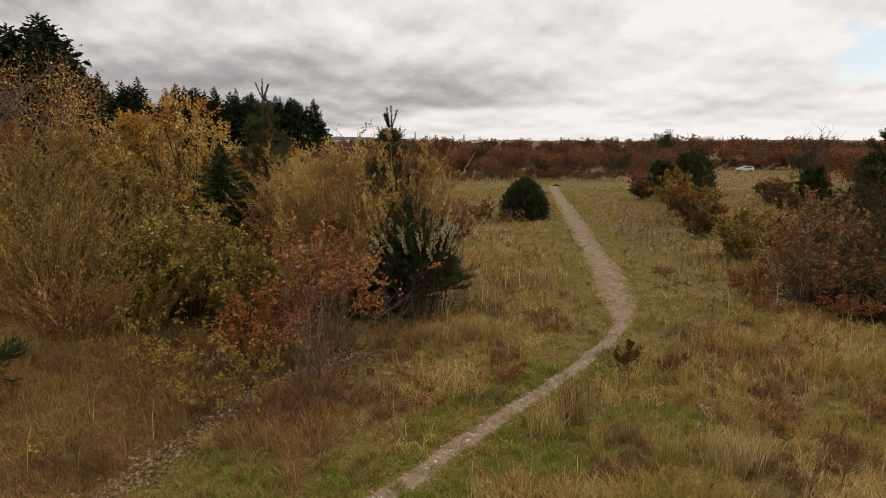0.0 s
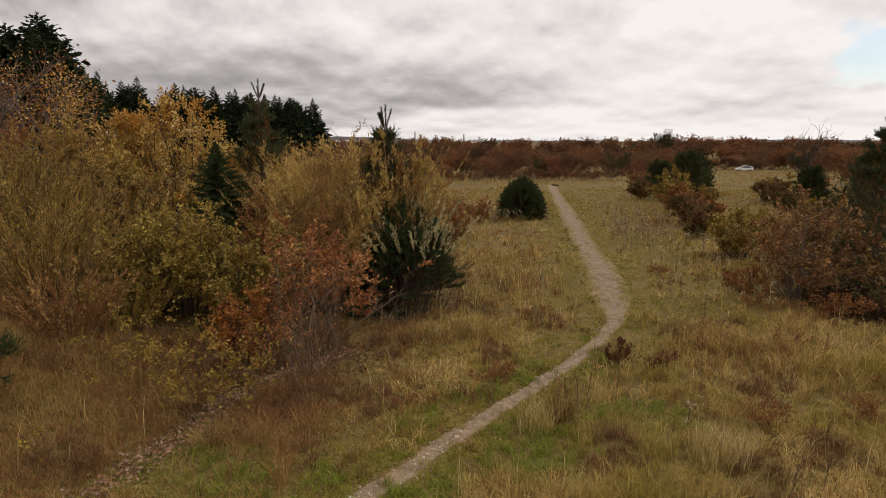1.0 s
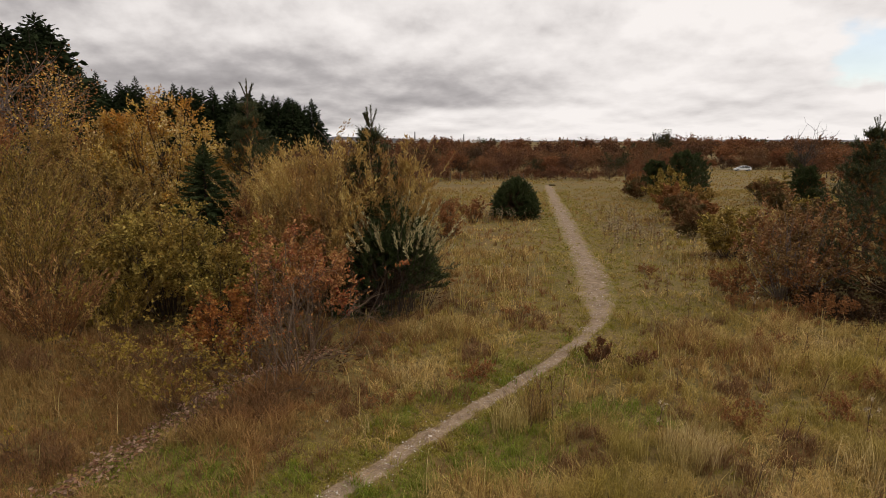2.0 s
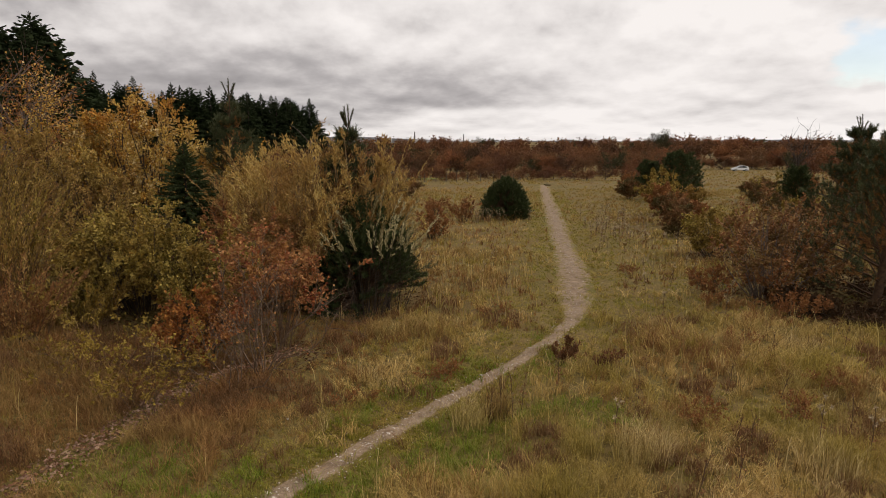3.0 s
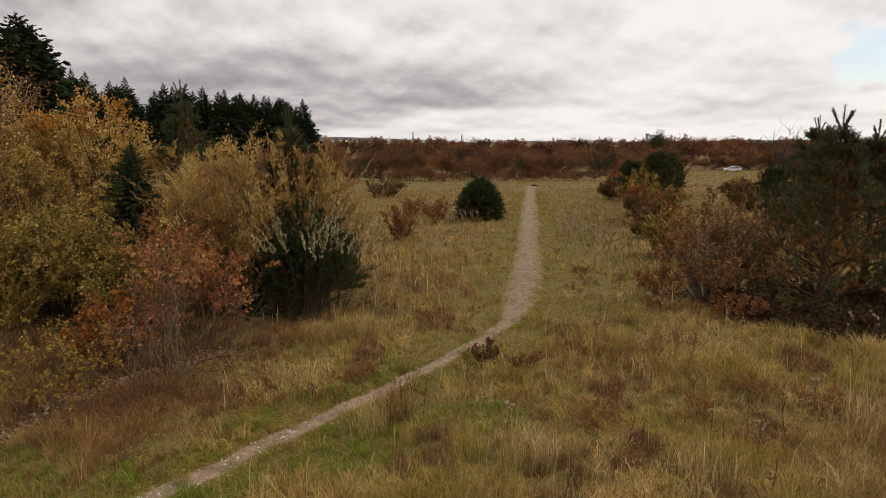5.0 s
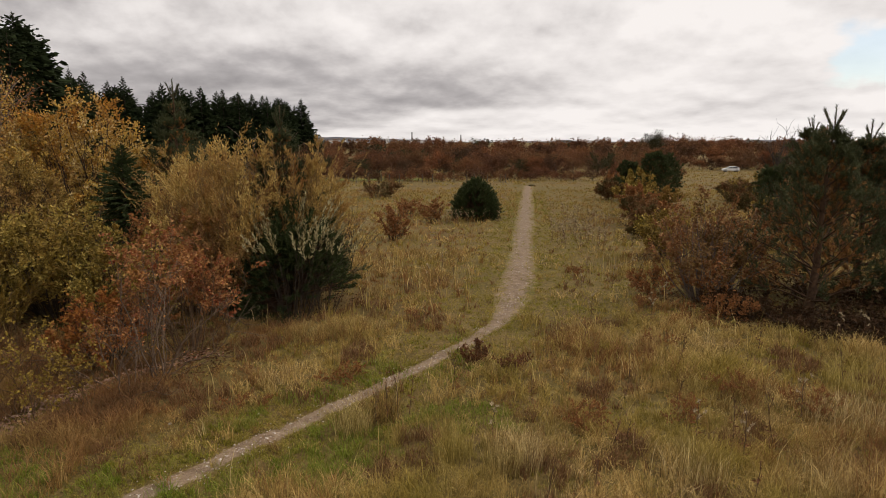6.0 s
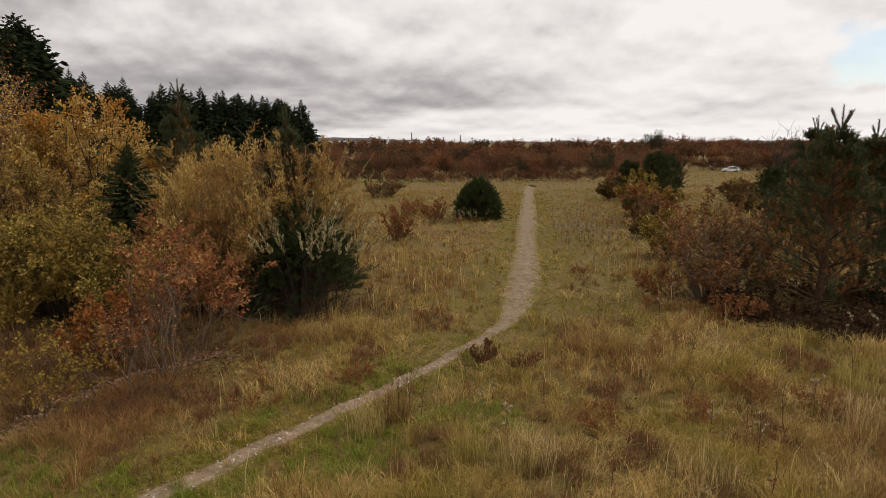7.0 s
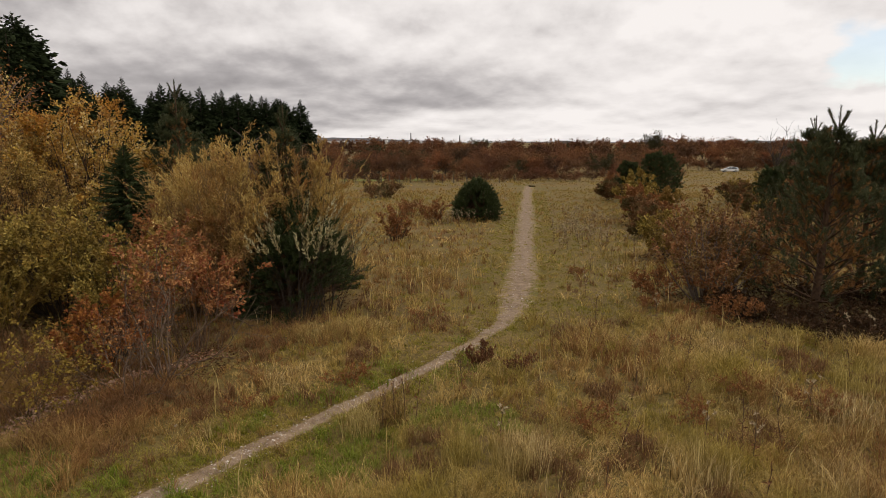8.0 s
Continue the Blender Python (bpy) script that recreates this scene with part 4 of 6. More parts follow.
def wands(name, x, y, height, radius, label, leaf, bark="twig_bark", count=60, leafy=0.4, per=40, leaf_size=(0.10, 0.018), arch=0.12, lift=0.0, category="shrub", group="", flare=0.55):
    """Upright willow shoots from one stool, each set with narrow leaves along its upper part like a plume."""
    ob = thing(name, spot(x, y), label, category, group)
    a = rng.uniform(0, 2 * np.pi, count)
    out = np.sqrt(rng.random(count))
    level = np.stack([np.cos(a), np.sin(a), np.zeros(count)], 1)
    start = level * (out * radius * 0.5)[:, None]
    tall = height * (1 - 0.22 * out ** 2) * rng.uniform(0.6, 1.05, count)
    way = level * (out * radius * flare)[:, None] + np.array([0, 0, 1.0]) * tall[:, None]
    main = grow(start, way, np.linalg.norm(way, axis=1), 9, 0.05, 0.01)
    bow = np.linspace(0, 1, 9)[None, :, None] ** 2.5
    main = main + bow * arch * tall[:, None, None] * unit(level + 0.8 * rng.normal(size=level.shape) * [1, 1, 0])[:, None] - bow * [0, 0, 0.25 * arch * height]
    rad = 0.0042 * height ** 0.6 * np.linspace(1.0, 0.35, 9)[None] * rng.uniform(0.7, 1.3, (count, 1))
    piece("branchwork", tubes(main, rad, 3), M[bark], ob, "", True)
    at, d = spawn(main, per, leafy, 1.0, 0.0)
    keep = at[:, 2] > lift
    which = np.repeat(np.arange(count), per)[keep]
    at, d = at[keep], d[keep]
    d = unit(d + side_of(d) * rng.uniform(0.35, 0.9, (len(d), 1)))
    l = leaf_size[0] * rng.uniform(0.6, 1.3, len(at))
    v, f, _ = leaves(at, d, l, leaf_size[1] * l / leaf_size[0])
    tone = np.clip(0.55 * rng.random(count)[which] + 0.45 * rng.random(len(at)), 0, 1)
    piece("foliage", (v, f, np.repeat(tone, 4)), M[leaf], ob)
    return ob


def crooked_shrub(name, x, y, height, radius, label, leaf, bark, mains=9, limbs=7, twigs=6, leafy=0.5, per=7, leaf_size=(0.06, 0.04), stem_width=0.016, thin=0.0):
    """An open shrub of few crooked spreading branches that fork twice, with leaves towards the top of the crown."""
    ob = thing(name, spot(x, y), label, "shrub")
    a = np.arange(mains) * 2.39996 + rng.normal(0, 0.3, mains)
    out = np.linspace(0.25, 1.0, mains)
    way = np.stack([np.cos(a) * out * radius, np.sin(a) * out * radius, height * (0.98 - 0.5 * out ** 2)], 1)
    main = grow(np.stack([np.cos(a), np.sin(a), 0 * a], 1) * 0.06, way, np.linalg.norm(way, axis=1) * 1.08, 10, 0.20, 0.03)
    rad = stem_width * np.linspace(1, 0.28, 10)[None] * rng.uniform(0.7, 1.2, (mains, 1))
    at, d = spawn(main, limbs, 0.22, 1.0, 0.8)
    limb = grow(at, d, radius * rng.uniform(0.25, 0.55, len(at)), 7, 0.22, 0.05)
    lrad = np.repeat(np.linspace(0.42, 0.16, 7)[None] * stem_width, len(at), 0)
    at, d = spawn(limb, twigs, 0.25, 1.0, 0.8)
    twig = grow(at, d, radius * rng.uniform(0.10, 0.24, len(at)), 4, 0.25, 0.05)
    wrad = np.repeat(np.linspace(0.17, 0.08, 4)[None] * stem_width, len(at), 0)
    for line in (main, limb, twig):
        line[..., 2] = np.maximum(line[..., 2], 0.03)
    for i in range(mains):
        k, j = slice(i * limbs, (i + 1) * limbs), slice(i * limbs * twigs, (i + 1) * limbs * twigs)
        piece("stem", join([tubes(main[i:i + 1], rad[i:i + 1], 5), tubes(limb[k], lrad[k], 4), tubes(twig[j], wrad[j], 3)]), M[bark], ob, "", True)
    tops = np.concatenate([twig, twig[rng.random(len(twig)) < 0.5]])
    full = smooth(leafy - 0.12, leafy + 0.2, tops[:, 1, 2] / height) * np.clip(0.8 + lumps(tops[:, 1], 0.5), 0.1, 1) * (1 - thin)
    at, d = spawn(tops, per, 0.3, 1.1, 0.9)
    keep = rng.random(len(at)) < np.repeat(full, per)
    own = np.repeat(0.5 + 0.35 * lumps(tops[:, 1], 0.7), per)[keep]
    at, d = at[keep], d[keep]
    l = leaf_size[0] * rng.uniform(0.6, 1.3, len(at))
    v, f, _ = leaves(at, d, l, leaf_size[1] * l / leaf_size[0], droop=0.45)
    piece("foliage", (v, f, np.repeat(np.clip(0.5 * own + 0.5 * rng.random(len(at)), 0, 1), 4)), M[leaf], ob)
    return ob


def needle_shoots(tips, ways, length, per, needle, width=0.006, open_up=1.0):
    """Bottle-brush shoots of needles at branch ends."""
    n = len(tips)
    s = np.linspace(0.0, 1.0, per)[None, :, None] * np.broadcast_to(length, n)[:, None, None]
    at = (tips[:, None] + ways[:, None] * s).reshape(-1, 3)
    d = np.repeat(ways, per, 0)
    way = unit(d * 0.75 + side_of(d) * rng.uniform(0.5, 1.0, (len(d), 1)) * open_up)
    return needles(at, way, needle * rng.uniform(0.7, 1.2, len(at)), width, per)


def scots_pine(x, y, height, radius, label, lean=(0.0, 0.0), whorls=9, low=0.08, rust=0.3, density=0.85, candles=5, needle=0.11, z_sink=0.05, full=0.66, green_needles="pine", brush=1.0, bare=0.18, rise_low=0.05):
    """A young pine: a leader with whorls of upswept branches, green brushes at the ends and withered ones within."""
    ob = thing("pine_tree", spot(x, y, z_sink), label, "pine tree")
    k = 14
    t = np.linspace(0, 1, k)
    trunk = np.stack([lean[0] * t ** 1.4 + 0.04 * np.sin(t * 6), lean[1] * t, height * t], 1)[None]
    trad = (0.022 * height * (1 - 0.93 * t) + 0.012)[None]
    piece("trunk", tubes(trunk, trad, 8), M["pine_bark"], ob, "", True)
    starts, ways, lens = [], [], []
    for w in range(whorls):
        s = low + (0.90 - low) * (w / (whorls - 1)) ** 0.9
        n = rng.integers(5, 8)
        a0 = rng.uniform(0, 6.28)
        reach = radius * (1 - s) ** full * (0.8 + 0.2 * min(1, s / 0.2))
        p = np.array([np.interp(s, t, trunk[0, :, c]) for c in range(3)])
        for i in range(n):
            a = a0 + i * 6.283 / n + rng.normal(0, 0.2)
            starts.append(p + [0, 0, rng.normal(0, 0.05)])
            rise = rise_low + 0.8 * s
            ways.append([math.cos(a), math.sin(a), rise])
            lens.append(max(0.22, reach * rng.uniform(0.75, 1.12)))
    starts, ways, lens = np.array(starts), np.array(ways), np.array(lens)
    limb = grow(starts, ways, lens, 6, 0.07, 0.02)
    lrad = np.linspace(1, 0.3, 6)[None] * (0.010 + 0.011 * lens)[:, None]
    n2 = max(5, int(15 * density))
    at, d = spawn(limb, n2, bare, 1.0, 0.9)
    d = unit(d + [0, 0, 0.30])
    keep = rng.random(len(at)) < np.clip(np.repeat(lens, n2) / 0.7, 0.4, 1)
    at, d, owner, which = at[keep], d[keep], np.repeat(lens, n2)[keep], np.repeat(np.arange(len(lens)), n2)[keep]
    side = grow(at, d, np.clip(owner * rng.uniform(0.18, 0.42, len(at)), 0.14, 0.75), 5, 0.14, 0.06)
    srad = np.repeat(np.linspace(0.009, 0.004, 5)[None], len(side), 0)
    if y < 25:
        for i in range(len(limb)):
            k = which == i
            piece("branch", join([tubes(limb[i:i + 1], lrad[i:i + 1], 4), *([tubes(side[k], srad[k], 3)] if k.any() else [])]), M["pine_bark"], ob, "", True)
    else:
        piece("branchwork", join([tubes(limb, lrad, 4), tubes(side[:, ::2], srad[:, ::2], 3)]), M["pine_bark"], ob, "", True)
    at, d = spawn(side, 3, 0.3, 1.0, 0.9)
    ends = unit(side[:, -1] - side[:, -2])
    tips = np.concatenate([side[:, -1], at, limb[:, -2], limb[:, -1]])
    tw = np.concatenate([ends, d, unit(limb[:, -1] - limb[:, -2]), unit(limb[:, -1] - limb[:, -2])])
    tw = unit(tw + [0, 0, 0.6])
    inner = np.hypot(tips[:, 0] - lean[0] * 0.4, tips[:, 1]) / np.maximum(radius * (1 - np.clip(tips[:, 2] / height, 0, 0.95)) ** full, 0.15)
    withered = rng.random(len(tips)) < rust * np.clip(1.7 * (1.05 - inner), 0.03, 1.2)
    # upright leaders at the top
    a = rng.uniform(0, 6.283, candles)
    ct = trunk[0, -1] + np.stack([np.cos(a) * 0.03, np.sin(a) * 0.03, np.zeros(candles)], 1)
    cw = unit(np.stack([np.cos(a) * 0.55, np.sin(a) * 0.55, np.ones(candles)], 1))
    cw[0] = (0, 0, 1)
    cl = rng.uniform(0.38, 0.6, candles) * min(1.0, height / 5)
    cl[0] = 0.62 * min(1.0, height / 5)
    lead = grow(ct, cw, cl, 4, 0.03, 0.12)
    piece("leading_shoot", tubes(lead, np.repeat(np.linspace(0.014, 0.006, 4)[None], candles, 0), 4), M["pine_bark"], ob, "", True)
    per = int(30 * brush) if y < 25 else 14
    green = [needle_shoots(tips[~withered], tw[~withered], brush * rng.uniform(0.12, 0.26, (~withered).sum()), per, needle, needle * (0.13 if y < 25 else 0.18)),
             needle_shoots(lead[:, 0], unit(lead[:, -1] - lead[:, 0]), cl, 170, 0.085, 0.012, 0.8)]
    piece("foliage", join(green), M[green_needles], ob)
    if withered.any():
        piece("withered_foliage", needle_shoots(tips[withered], tw[withered], 0.14, int(per * 0.8), needle, needle * 0.13), M["pine_rust"], ob, "rust-brown withered needles")
    return ob


def spruce(height, radius, label, whorls=30, dense=1.0, x=0, y=0, near=False, sink=0.3, needles_of="spruce", shape=0.92):
    """A spruce: a straight trunk and drooping tiers of flat sprays."""
    ob = thing("spruce_tree", spot(x, y, sink), label, "spruce tree")
    t = np.linspace(0, 1, 6)
    trunk = np.stack([0 * t, 0 * t, height * t], 1)[None]
    piece("trunk", tubes(trunk, (0.016 * height * (1 - 0.96 * t) + 0.01)[None], 6), M["dark_bark"], ob, "", True)
    n = int(whorls * 7 * dense)
    s = 0.03 + 0.95 * np.linspace(0, 1, n) ** 1.12
    a = np.arange(n) * 2.39996 + rng.normal(0, 0.25, n)
    lens = np.maximum(radius * (1 - s) ** shape * rng.uniform(0.68, 1.15, n), 0.012 * height)
    starts = np.stack([0 * s, 0 * s, s * height], 1)
    ways = np.stack([np.cos(a), np.sin(a), -0.30 + 0.85 * s ** 1.5], 1)
    limb = grow(starts, ways, lens, 3 if near else 2, 0.04, 0.02)
    k = limb.shape[1]
    piece("branchwork", tubes(limb, np.linspace(1, 0.25, k)[None] * (0.006 * lens + 0.002 * height / 10)[:, None], 3), M["dark_bark"], ob, "", True)
    per = 90 if near else 16
    at, d = spawn(limb, per, 0.10, 1.0, 0.8)
    own = np.repeat(lens, per)
    d = unit(d * [1, 1, 0.5] + [0, 0, -0.30])
    size = np.clip(own * (0.2 if near else 0.30), 0.010 * height, (0.035 if near else 0.052) * height) * rng.uniform(0.6, 1.3, len(at))
    at2, d2 = spawn(limb, 4, 0.0, 0.55, 0.6)
    big = np.clip(np.repeat(lens, 4) * 0.55, 0.012 * height, (0.03 if near else 0.09) * height)
    heart = leaves(at2, unit(d2 * [1, 1, 0.3] + [0, 0, -0.5]), big, big * 0.6, 0.15, per=4)
    piece("foliage", join([leaves(at, d, size, size * (0.30 if near else 0.55), 0.15, per=per), heart]), M[needles_of], ob)
    tip = needle_shoots(np.array([[0, 0, height * 0.95]]), np.array([[0, 0, 1.0]]), 0.05 * height, 24, 0.018 * height, 0.005 * height)
    piece("leader", tip, M["spruce"], ob)
    return ob


def broadleaf(height, radius, label, leaf, x=0, y=0, clumps=60, per=22, size=0.3, bark="dark_bark", bare=0.0, sink=0.3, low=0.12, name="tree", group=""):
    """A small broad-crowned tree seen from afar: trunk, limbs, twigs and loose leaf clumps."""
    ob = thing(name, spot(x, y, sink), label, "tree", group)
    t = np.linspace(0, 1, 6)
    trunk = np.stack([0.03 * height * np.sin(t * 4), 0 * t, height * 0.7 * t], 1)[None]
    piece("trunk", tubes(trunk, (0.014 * height * (1 - 0.7 * t))[None], 5), M[bark], ob, "", True)
    n = 16
    a = rng.uniform(0, 6.283, n)
    z0 = rng.uniform(0.05, 0.62, n) * height
    start = np.stack([0 * a, 0 * a, z0], 1)
    way = np.stack([np.cos(a) * radius, np.sin(a) * radius, rng.uniform(0.25, 0.75, n) * height * 0.7], 1)
    limb = grow(start, way, np.minimum(np.linalg.norm(way, axis=1), (height - z0) * 1.05), 6, 0.13, 0.04)
    at, d = spawn(limb, 7, 0.25, 1.0, 0.8)
    tw = grow(at, d, rng.uniform(0.1, 0.26, len(at)) * height, 4, 0.18, 0.05)
    wood = tubes(limb, np.repeat(np.linspace(0.007, 0.002, 6)[None] * height, n, 0), 3)
    if y < 80:
        wood = join([wood, tubes(tw, np.repeat(np.linspace(0.0026, 0.001, 4)[None] * height, len(tw), 0), 3)])
    piece("branchwork", wood, M[bark], ob, "", True)
    if bare < 1:
        at2, d2 = spawn(tw, per, 0.0, 1.0, 1.0)
        at2 = at2 + rng.normal(0, (0.035 if y < 80 else 0.06) * height, at2.shape)
        keep = (rng.random(len(at2)) > bare) & (at2[:, 2] > low * height)
        at2, d2 = at2[keep], d2[keep]
        s = size * rng.uniform(0.5, 1.3, len(at2))
        piece("crown", leaves(at2, d2, s, s * 0.6, droop=0.2, per=max(1, int(per * (1 - bare)))), M[leaf], ob)
    return ob


def pine_bush(x, y, height, radius, label, n, needle, width, per, lobes=26, taper=2.6):
    """A rounded low pine of many limbs from the ground, with plump brushes gathered in lobes all over."""
    ob = thing("pine_bush", spot(x, y, 0.05), label, "pine bush")
    la, lu = rng.uniform(0, 6.283, lobes), np.linspace(0.06, 0.97, lobes)
    k = rng.integers(0, lobes, n)
    a, up = la[k] + rng.normal(0, 0.36, n), np.clip(lu[k] + rng.normal(0, 0.09, n), 0.02, 1.0)
    reach = (0.86 + 0.2 * rng.random(lobes))[k] * (0.72 + 0.3 * np.sqrt(rng.random(n)))
    r = radius * np.clip(1 - up ** taper, 0.02, 1) ** 0.5 * (0.82 + 0.18 * np.minimum(1, up / 0.2)) * reach
    tips = np.stack([np.cos(a) * r, np.sin(a) * r, 0.06 + up * height * (0.94 + 0.1 * rng.random(n))], 1)
    root = np.stack([np.cos(a) * 0.1, np.sin(a) * 0.1, 0.03 + 0.5 * up * height], 1)
    limb = grow(root, tips - root, np.linalg.norm(tips - root, axis=1), 5, 0.05, 0.0)
    limb[..., 2] = np.maximum(limb[..., 2], 0.05)
    piece("branchwork", tubes(limb, np.repeat(np.linspace(0.02, 0.006, 5)[None], n, 0), 3), M["pine_bark"], ob, "", True)
    at, d = spawn(limb, 5, 0.7, 1.0, 0.8)
    outward = unit(np.stack([np.cos(a), np.sin(a), 0.25 + 0.9 * up], 1))
    way = unit(0.8 * d + 0.9 * np.repeat(outward, 5, 0) + [0, 0, 0.25])
    v, f, _ = needle_shoots(at, way, needle * rng.uniform(1.2, 2.2, len(at)), per, needle, width)
    tone = np.clip(0.45 * rng.random(lobes)[np.repeat(k, 5)] + 0.55 * rng.random(len(at)), 0, 1)
    piece("foliage", (v, f, np.repeat(np.clip(np.repeat(tone, per) + rng.normal(0, 0.08, len(at) * per), 0, 1), 3)), M["pine_dark"], ob)
    return ob


def build_left_thicket():
    scots_pine(-6.25, 21.8, 5.6, 1.7, "young scots pine rising out of the golden thicket", rust=0.35, candles=5, density=0.55, brush=1.2, needle=0.10, full=0.8)
    scots_pine(-1.3, 17.3, 4.95, 1.9, "young scots pine with dense dark skirts in the willow thicket", lean=(-0.15, 0), rust=0.25, density=0.6, brush=1.2, needle=0.10, whorls=9, low=0.12, candles=7, full=0.9)
    pine_bush(-1.1, 16.35, 2.9, 1.75, "low bushy pine with dark green skirts before the willows", 760, 0.115, 0.015, 34, lobes=48)
    scots_pine(-7.0, 8.0, 1.9, 1.0, "low dark green pine at the foot of the bank", rust=0.1, candles=3, needle=0.08, green_needles="pine_dark", brush=0.9, density=0.9)
    spruce(3.75, 1.9, "small dark green spruce among autumn shrubs", whorls=44, x=-7.0, y=19.4, near=True, sink=0.1, needles_of="small_spruce", shape=0.85)
    shrub("birch_shrub", -9.0, 21.0, 4.6, 2.7, "dense shrub of golden-yellow leaves on the bank", "gold", stems=80, twigs=15, per=26, leaf_size=(0.085, 0.058), bare_below=0.12)
    shrub("birch_shrub", -6.6, 23.4, 4.5, 2.0, "golden-yellow leaved shrub behind the young pine", "gold", stems=44, twigs=15, per=18, leaf_size=(0.09, 0.06))
    shrub("birch_shrub", -11.2, 19.4, 3.6, 2.0, "yellow-brown leaved shrub beside the golden one", "yellow_green", stems=44, twigs=13, per=18, leaf_size=(0.08, 0.055))
    shrub("birch_shrub", -9.3, 17.6, 2.7, 1.9, "yellow-green leaved shrub on the grassy bank", "yellow_green", stems=44, twigs=13, per=20, leaf_size=(0.075, 0.045))
    # willows
    wands("willow_shrub", -2.7, 16.9, 4.9, 2.0, "tall pale-gold willow thicket with narrow withered leaves", "willow", count=90, leafy=0.42, per=60, leaf_size=(0.095, 0.018), arch=0.2)
    shrub("willow_shrub", -2.8, 16.7, 4.7, 2.1, "dense straw-gold willow with narrow leaves", "willow", "twig_bark", stems=90, twigs=17, per=17, leaf_size=(0.11, 0.028), droop=-0.3, spread=0.5, wander=0.06, bare_below=0.45, hollow=0.1)
    shrub("willow_shrub", -2.5, 16.2, 3.2, 1.8, "red-brown undergrowth of the willow thicket", "rust_willow", "twig_bark", stems=60, twigs=14, per=15, leaf_size=(0.09, 0.028), spread=0.5, clump=0.4, hollow=0.0)
    wands("willow_shrub", -0.9, 16.75, 5.1, 1.35, "slender straw-gold willow round the pine", "willow", count=40, leafy=0.55, per=60, leaf_size=(0.095, 0.018), arch=0.2)
    shrub("willow_shrub", -0.95, 16.9, 4.9, 1.35, "pale gold willow in front of the young pine", "willow", "twig_bark", stems=64, twigs=15, per=17, leaf_size=(0.11, 0.028), droop=-0.3, spread=0.5, wander=0.06, bare_below=0.5, hollow=0.1)
    wands("willow_shrub", -4.4, 19.6, 4.6, 1.8, "straw-gold willow behind the little spruce", "willow", count=60, leafy=0.5, per=60, leaf_size=(0.10, 0.02), arch=0.2)
    shrub("willow_shrub", -4.3, 19.4, 4.4, 1.8, "straw-coloured willow behind the little spruce", "willow", "twig_bark", stems=64, twigs=15, per=16, leaf_size=(0.11, 0.03), droop=-0.3, spread=0.5, wander=0.06, bare_below=0.35, hollow=0.1)
    shrub("rust_shrub", -4.6, 19.2, 3.6, 1.7, "rust-brown shrub behind the little spruce", "rust_willow", stems=56, twigs=14, per=17, leaf_size=(0.09, 0.05), spread=0.5, clump=0.4)
    wands("sallow_shrub", -0.75, 15.2, 3.4, 0.8, "sallow shoots with silvery pale leaves", "silver", "dark_bark", count=40, leafy=0.72, per=54, leaf_size=(0.115, 0.026), lift=1.9, arch=0.14, flare=1.1)
    wands("sallow_shrub", -0.15, 15.9, 3.1, 0.7, "leaning sallow with pale silver-yellow leaves", "silver", "dark_bark", count=28, leafy=0.70, per=50, leaf_size=(0.115, 0.026), lift=1.7, arch=0.22, flare=1.1)
    wands("sallow_shrub", -1.9, 16.0, 3.3, 0.9, "brown-stemmed sallow with withered leaves", "rust_willow", count=60, leafy=0.4, per=44, leaf_size=(0.09, 0.024), bark="dark_stem")
    shrub("rust_shrub", -3.3, 15.4, 2.5, 1.2, "red-brown shrub at the foot of the willows", "rust_willow", "dark_stem", stems=46, twigs=12, per=16, leaf_size=(0.07, 0.04), spread=0.6, bare_below=0.1)
    shrub("olive_shrub", -5.9, 13.9, 2.6, 1.8, "broad shrub of small olive-yellow leaves", "olive", stems=70, twigs=13, per=22, leaf_size=(0.080, 0.052), bare_below=0.30)
    shrub("olive_shrub", -4.2, 13.6, 2.3, 1.35, "dark-stemmed shrub with thin olive leaves", "olive", stems=54, twigs=11, per=18, leaf_size=(0.078, 0.050), bare_below=0.35)
    crooked_shrub("red_shrub", -2.25, 10.9, 2.75, 1.75, "coppery red-leaved shrub with bare crooked lower branches", "red", "pale_twig", mains=9, limbs=8, twigs=7, leafy=0.70, per=13, leaf_size=(0.072, 0.048))
    shrub("red_shrub", -2.3, 12.4, 2.5, 1.2, "shrub of coppery red autumn leaves", "red", "dark_stem", stems=26, twigs=12, per=10, leaf_size=(0.075, 0.050), bare_below=0.5)
    shrub("red_shrub", -3.7, 11.7, 1.7, 1.1, "low orange-red shrub in rusty grass", "orange", stems=30, twigs=12, per=14, leaf_size=(0.065, 0.045), bare_below=0.2)
    shrub("rust_shrub", -4.6, 16.9, 2.9, 1.4, "rust-red leaved shrub between spruce and willow", "rust", stems=46, twigs=13, per=17, leaf_size=(0.07, 0.045))
    shrub("rust_shrub", -6.6, 16.4, 1.9, 1.3, "dull brown undergrowth below the little spruce", "brown", stems=40, twigs=11, per=16, leaf_size=(0.07, 0.045))
    crooked_shrub("bare_shrub", -2.5, 10.1, 1.25, 1.7, "nearly bare grey-pink shrub with spreading branches", "red", "pale_twig", mains=7, limbs=7, twigs=7, leafy=0.75, per=2, leaf_size=(0.05, 0.03), stem_width=0.014)
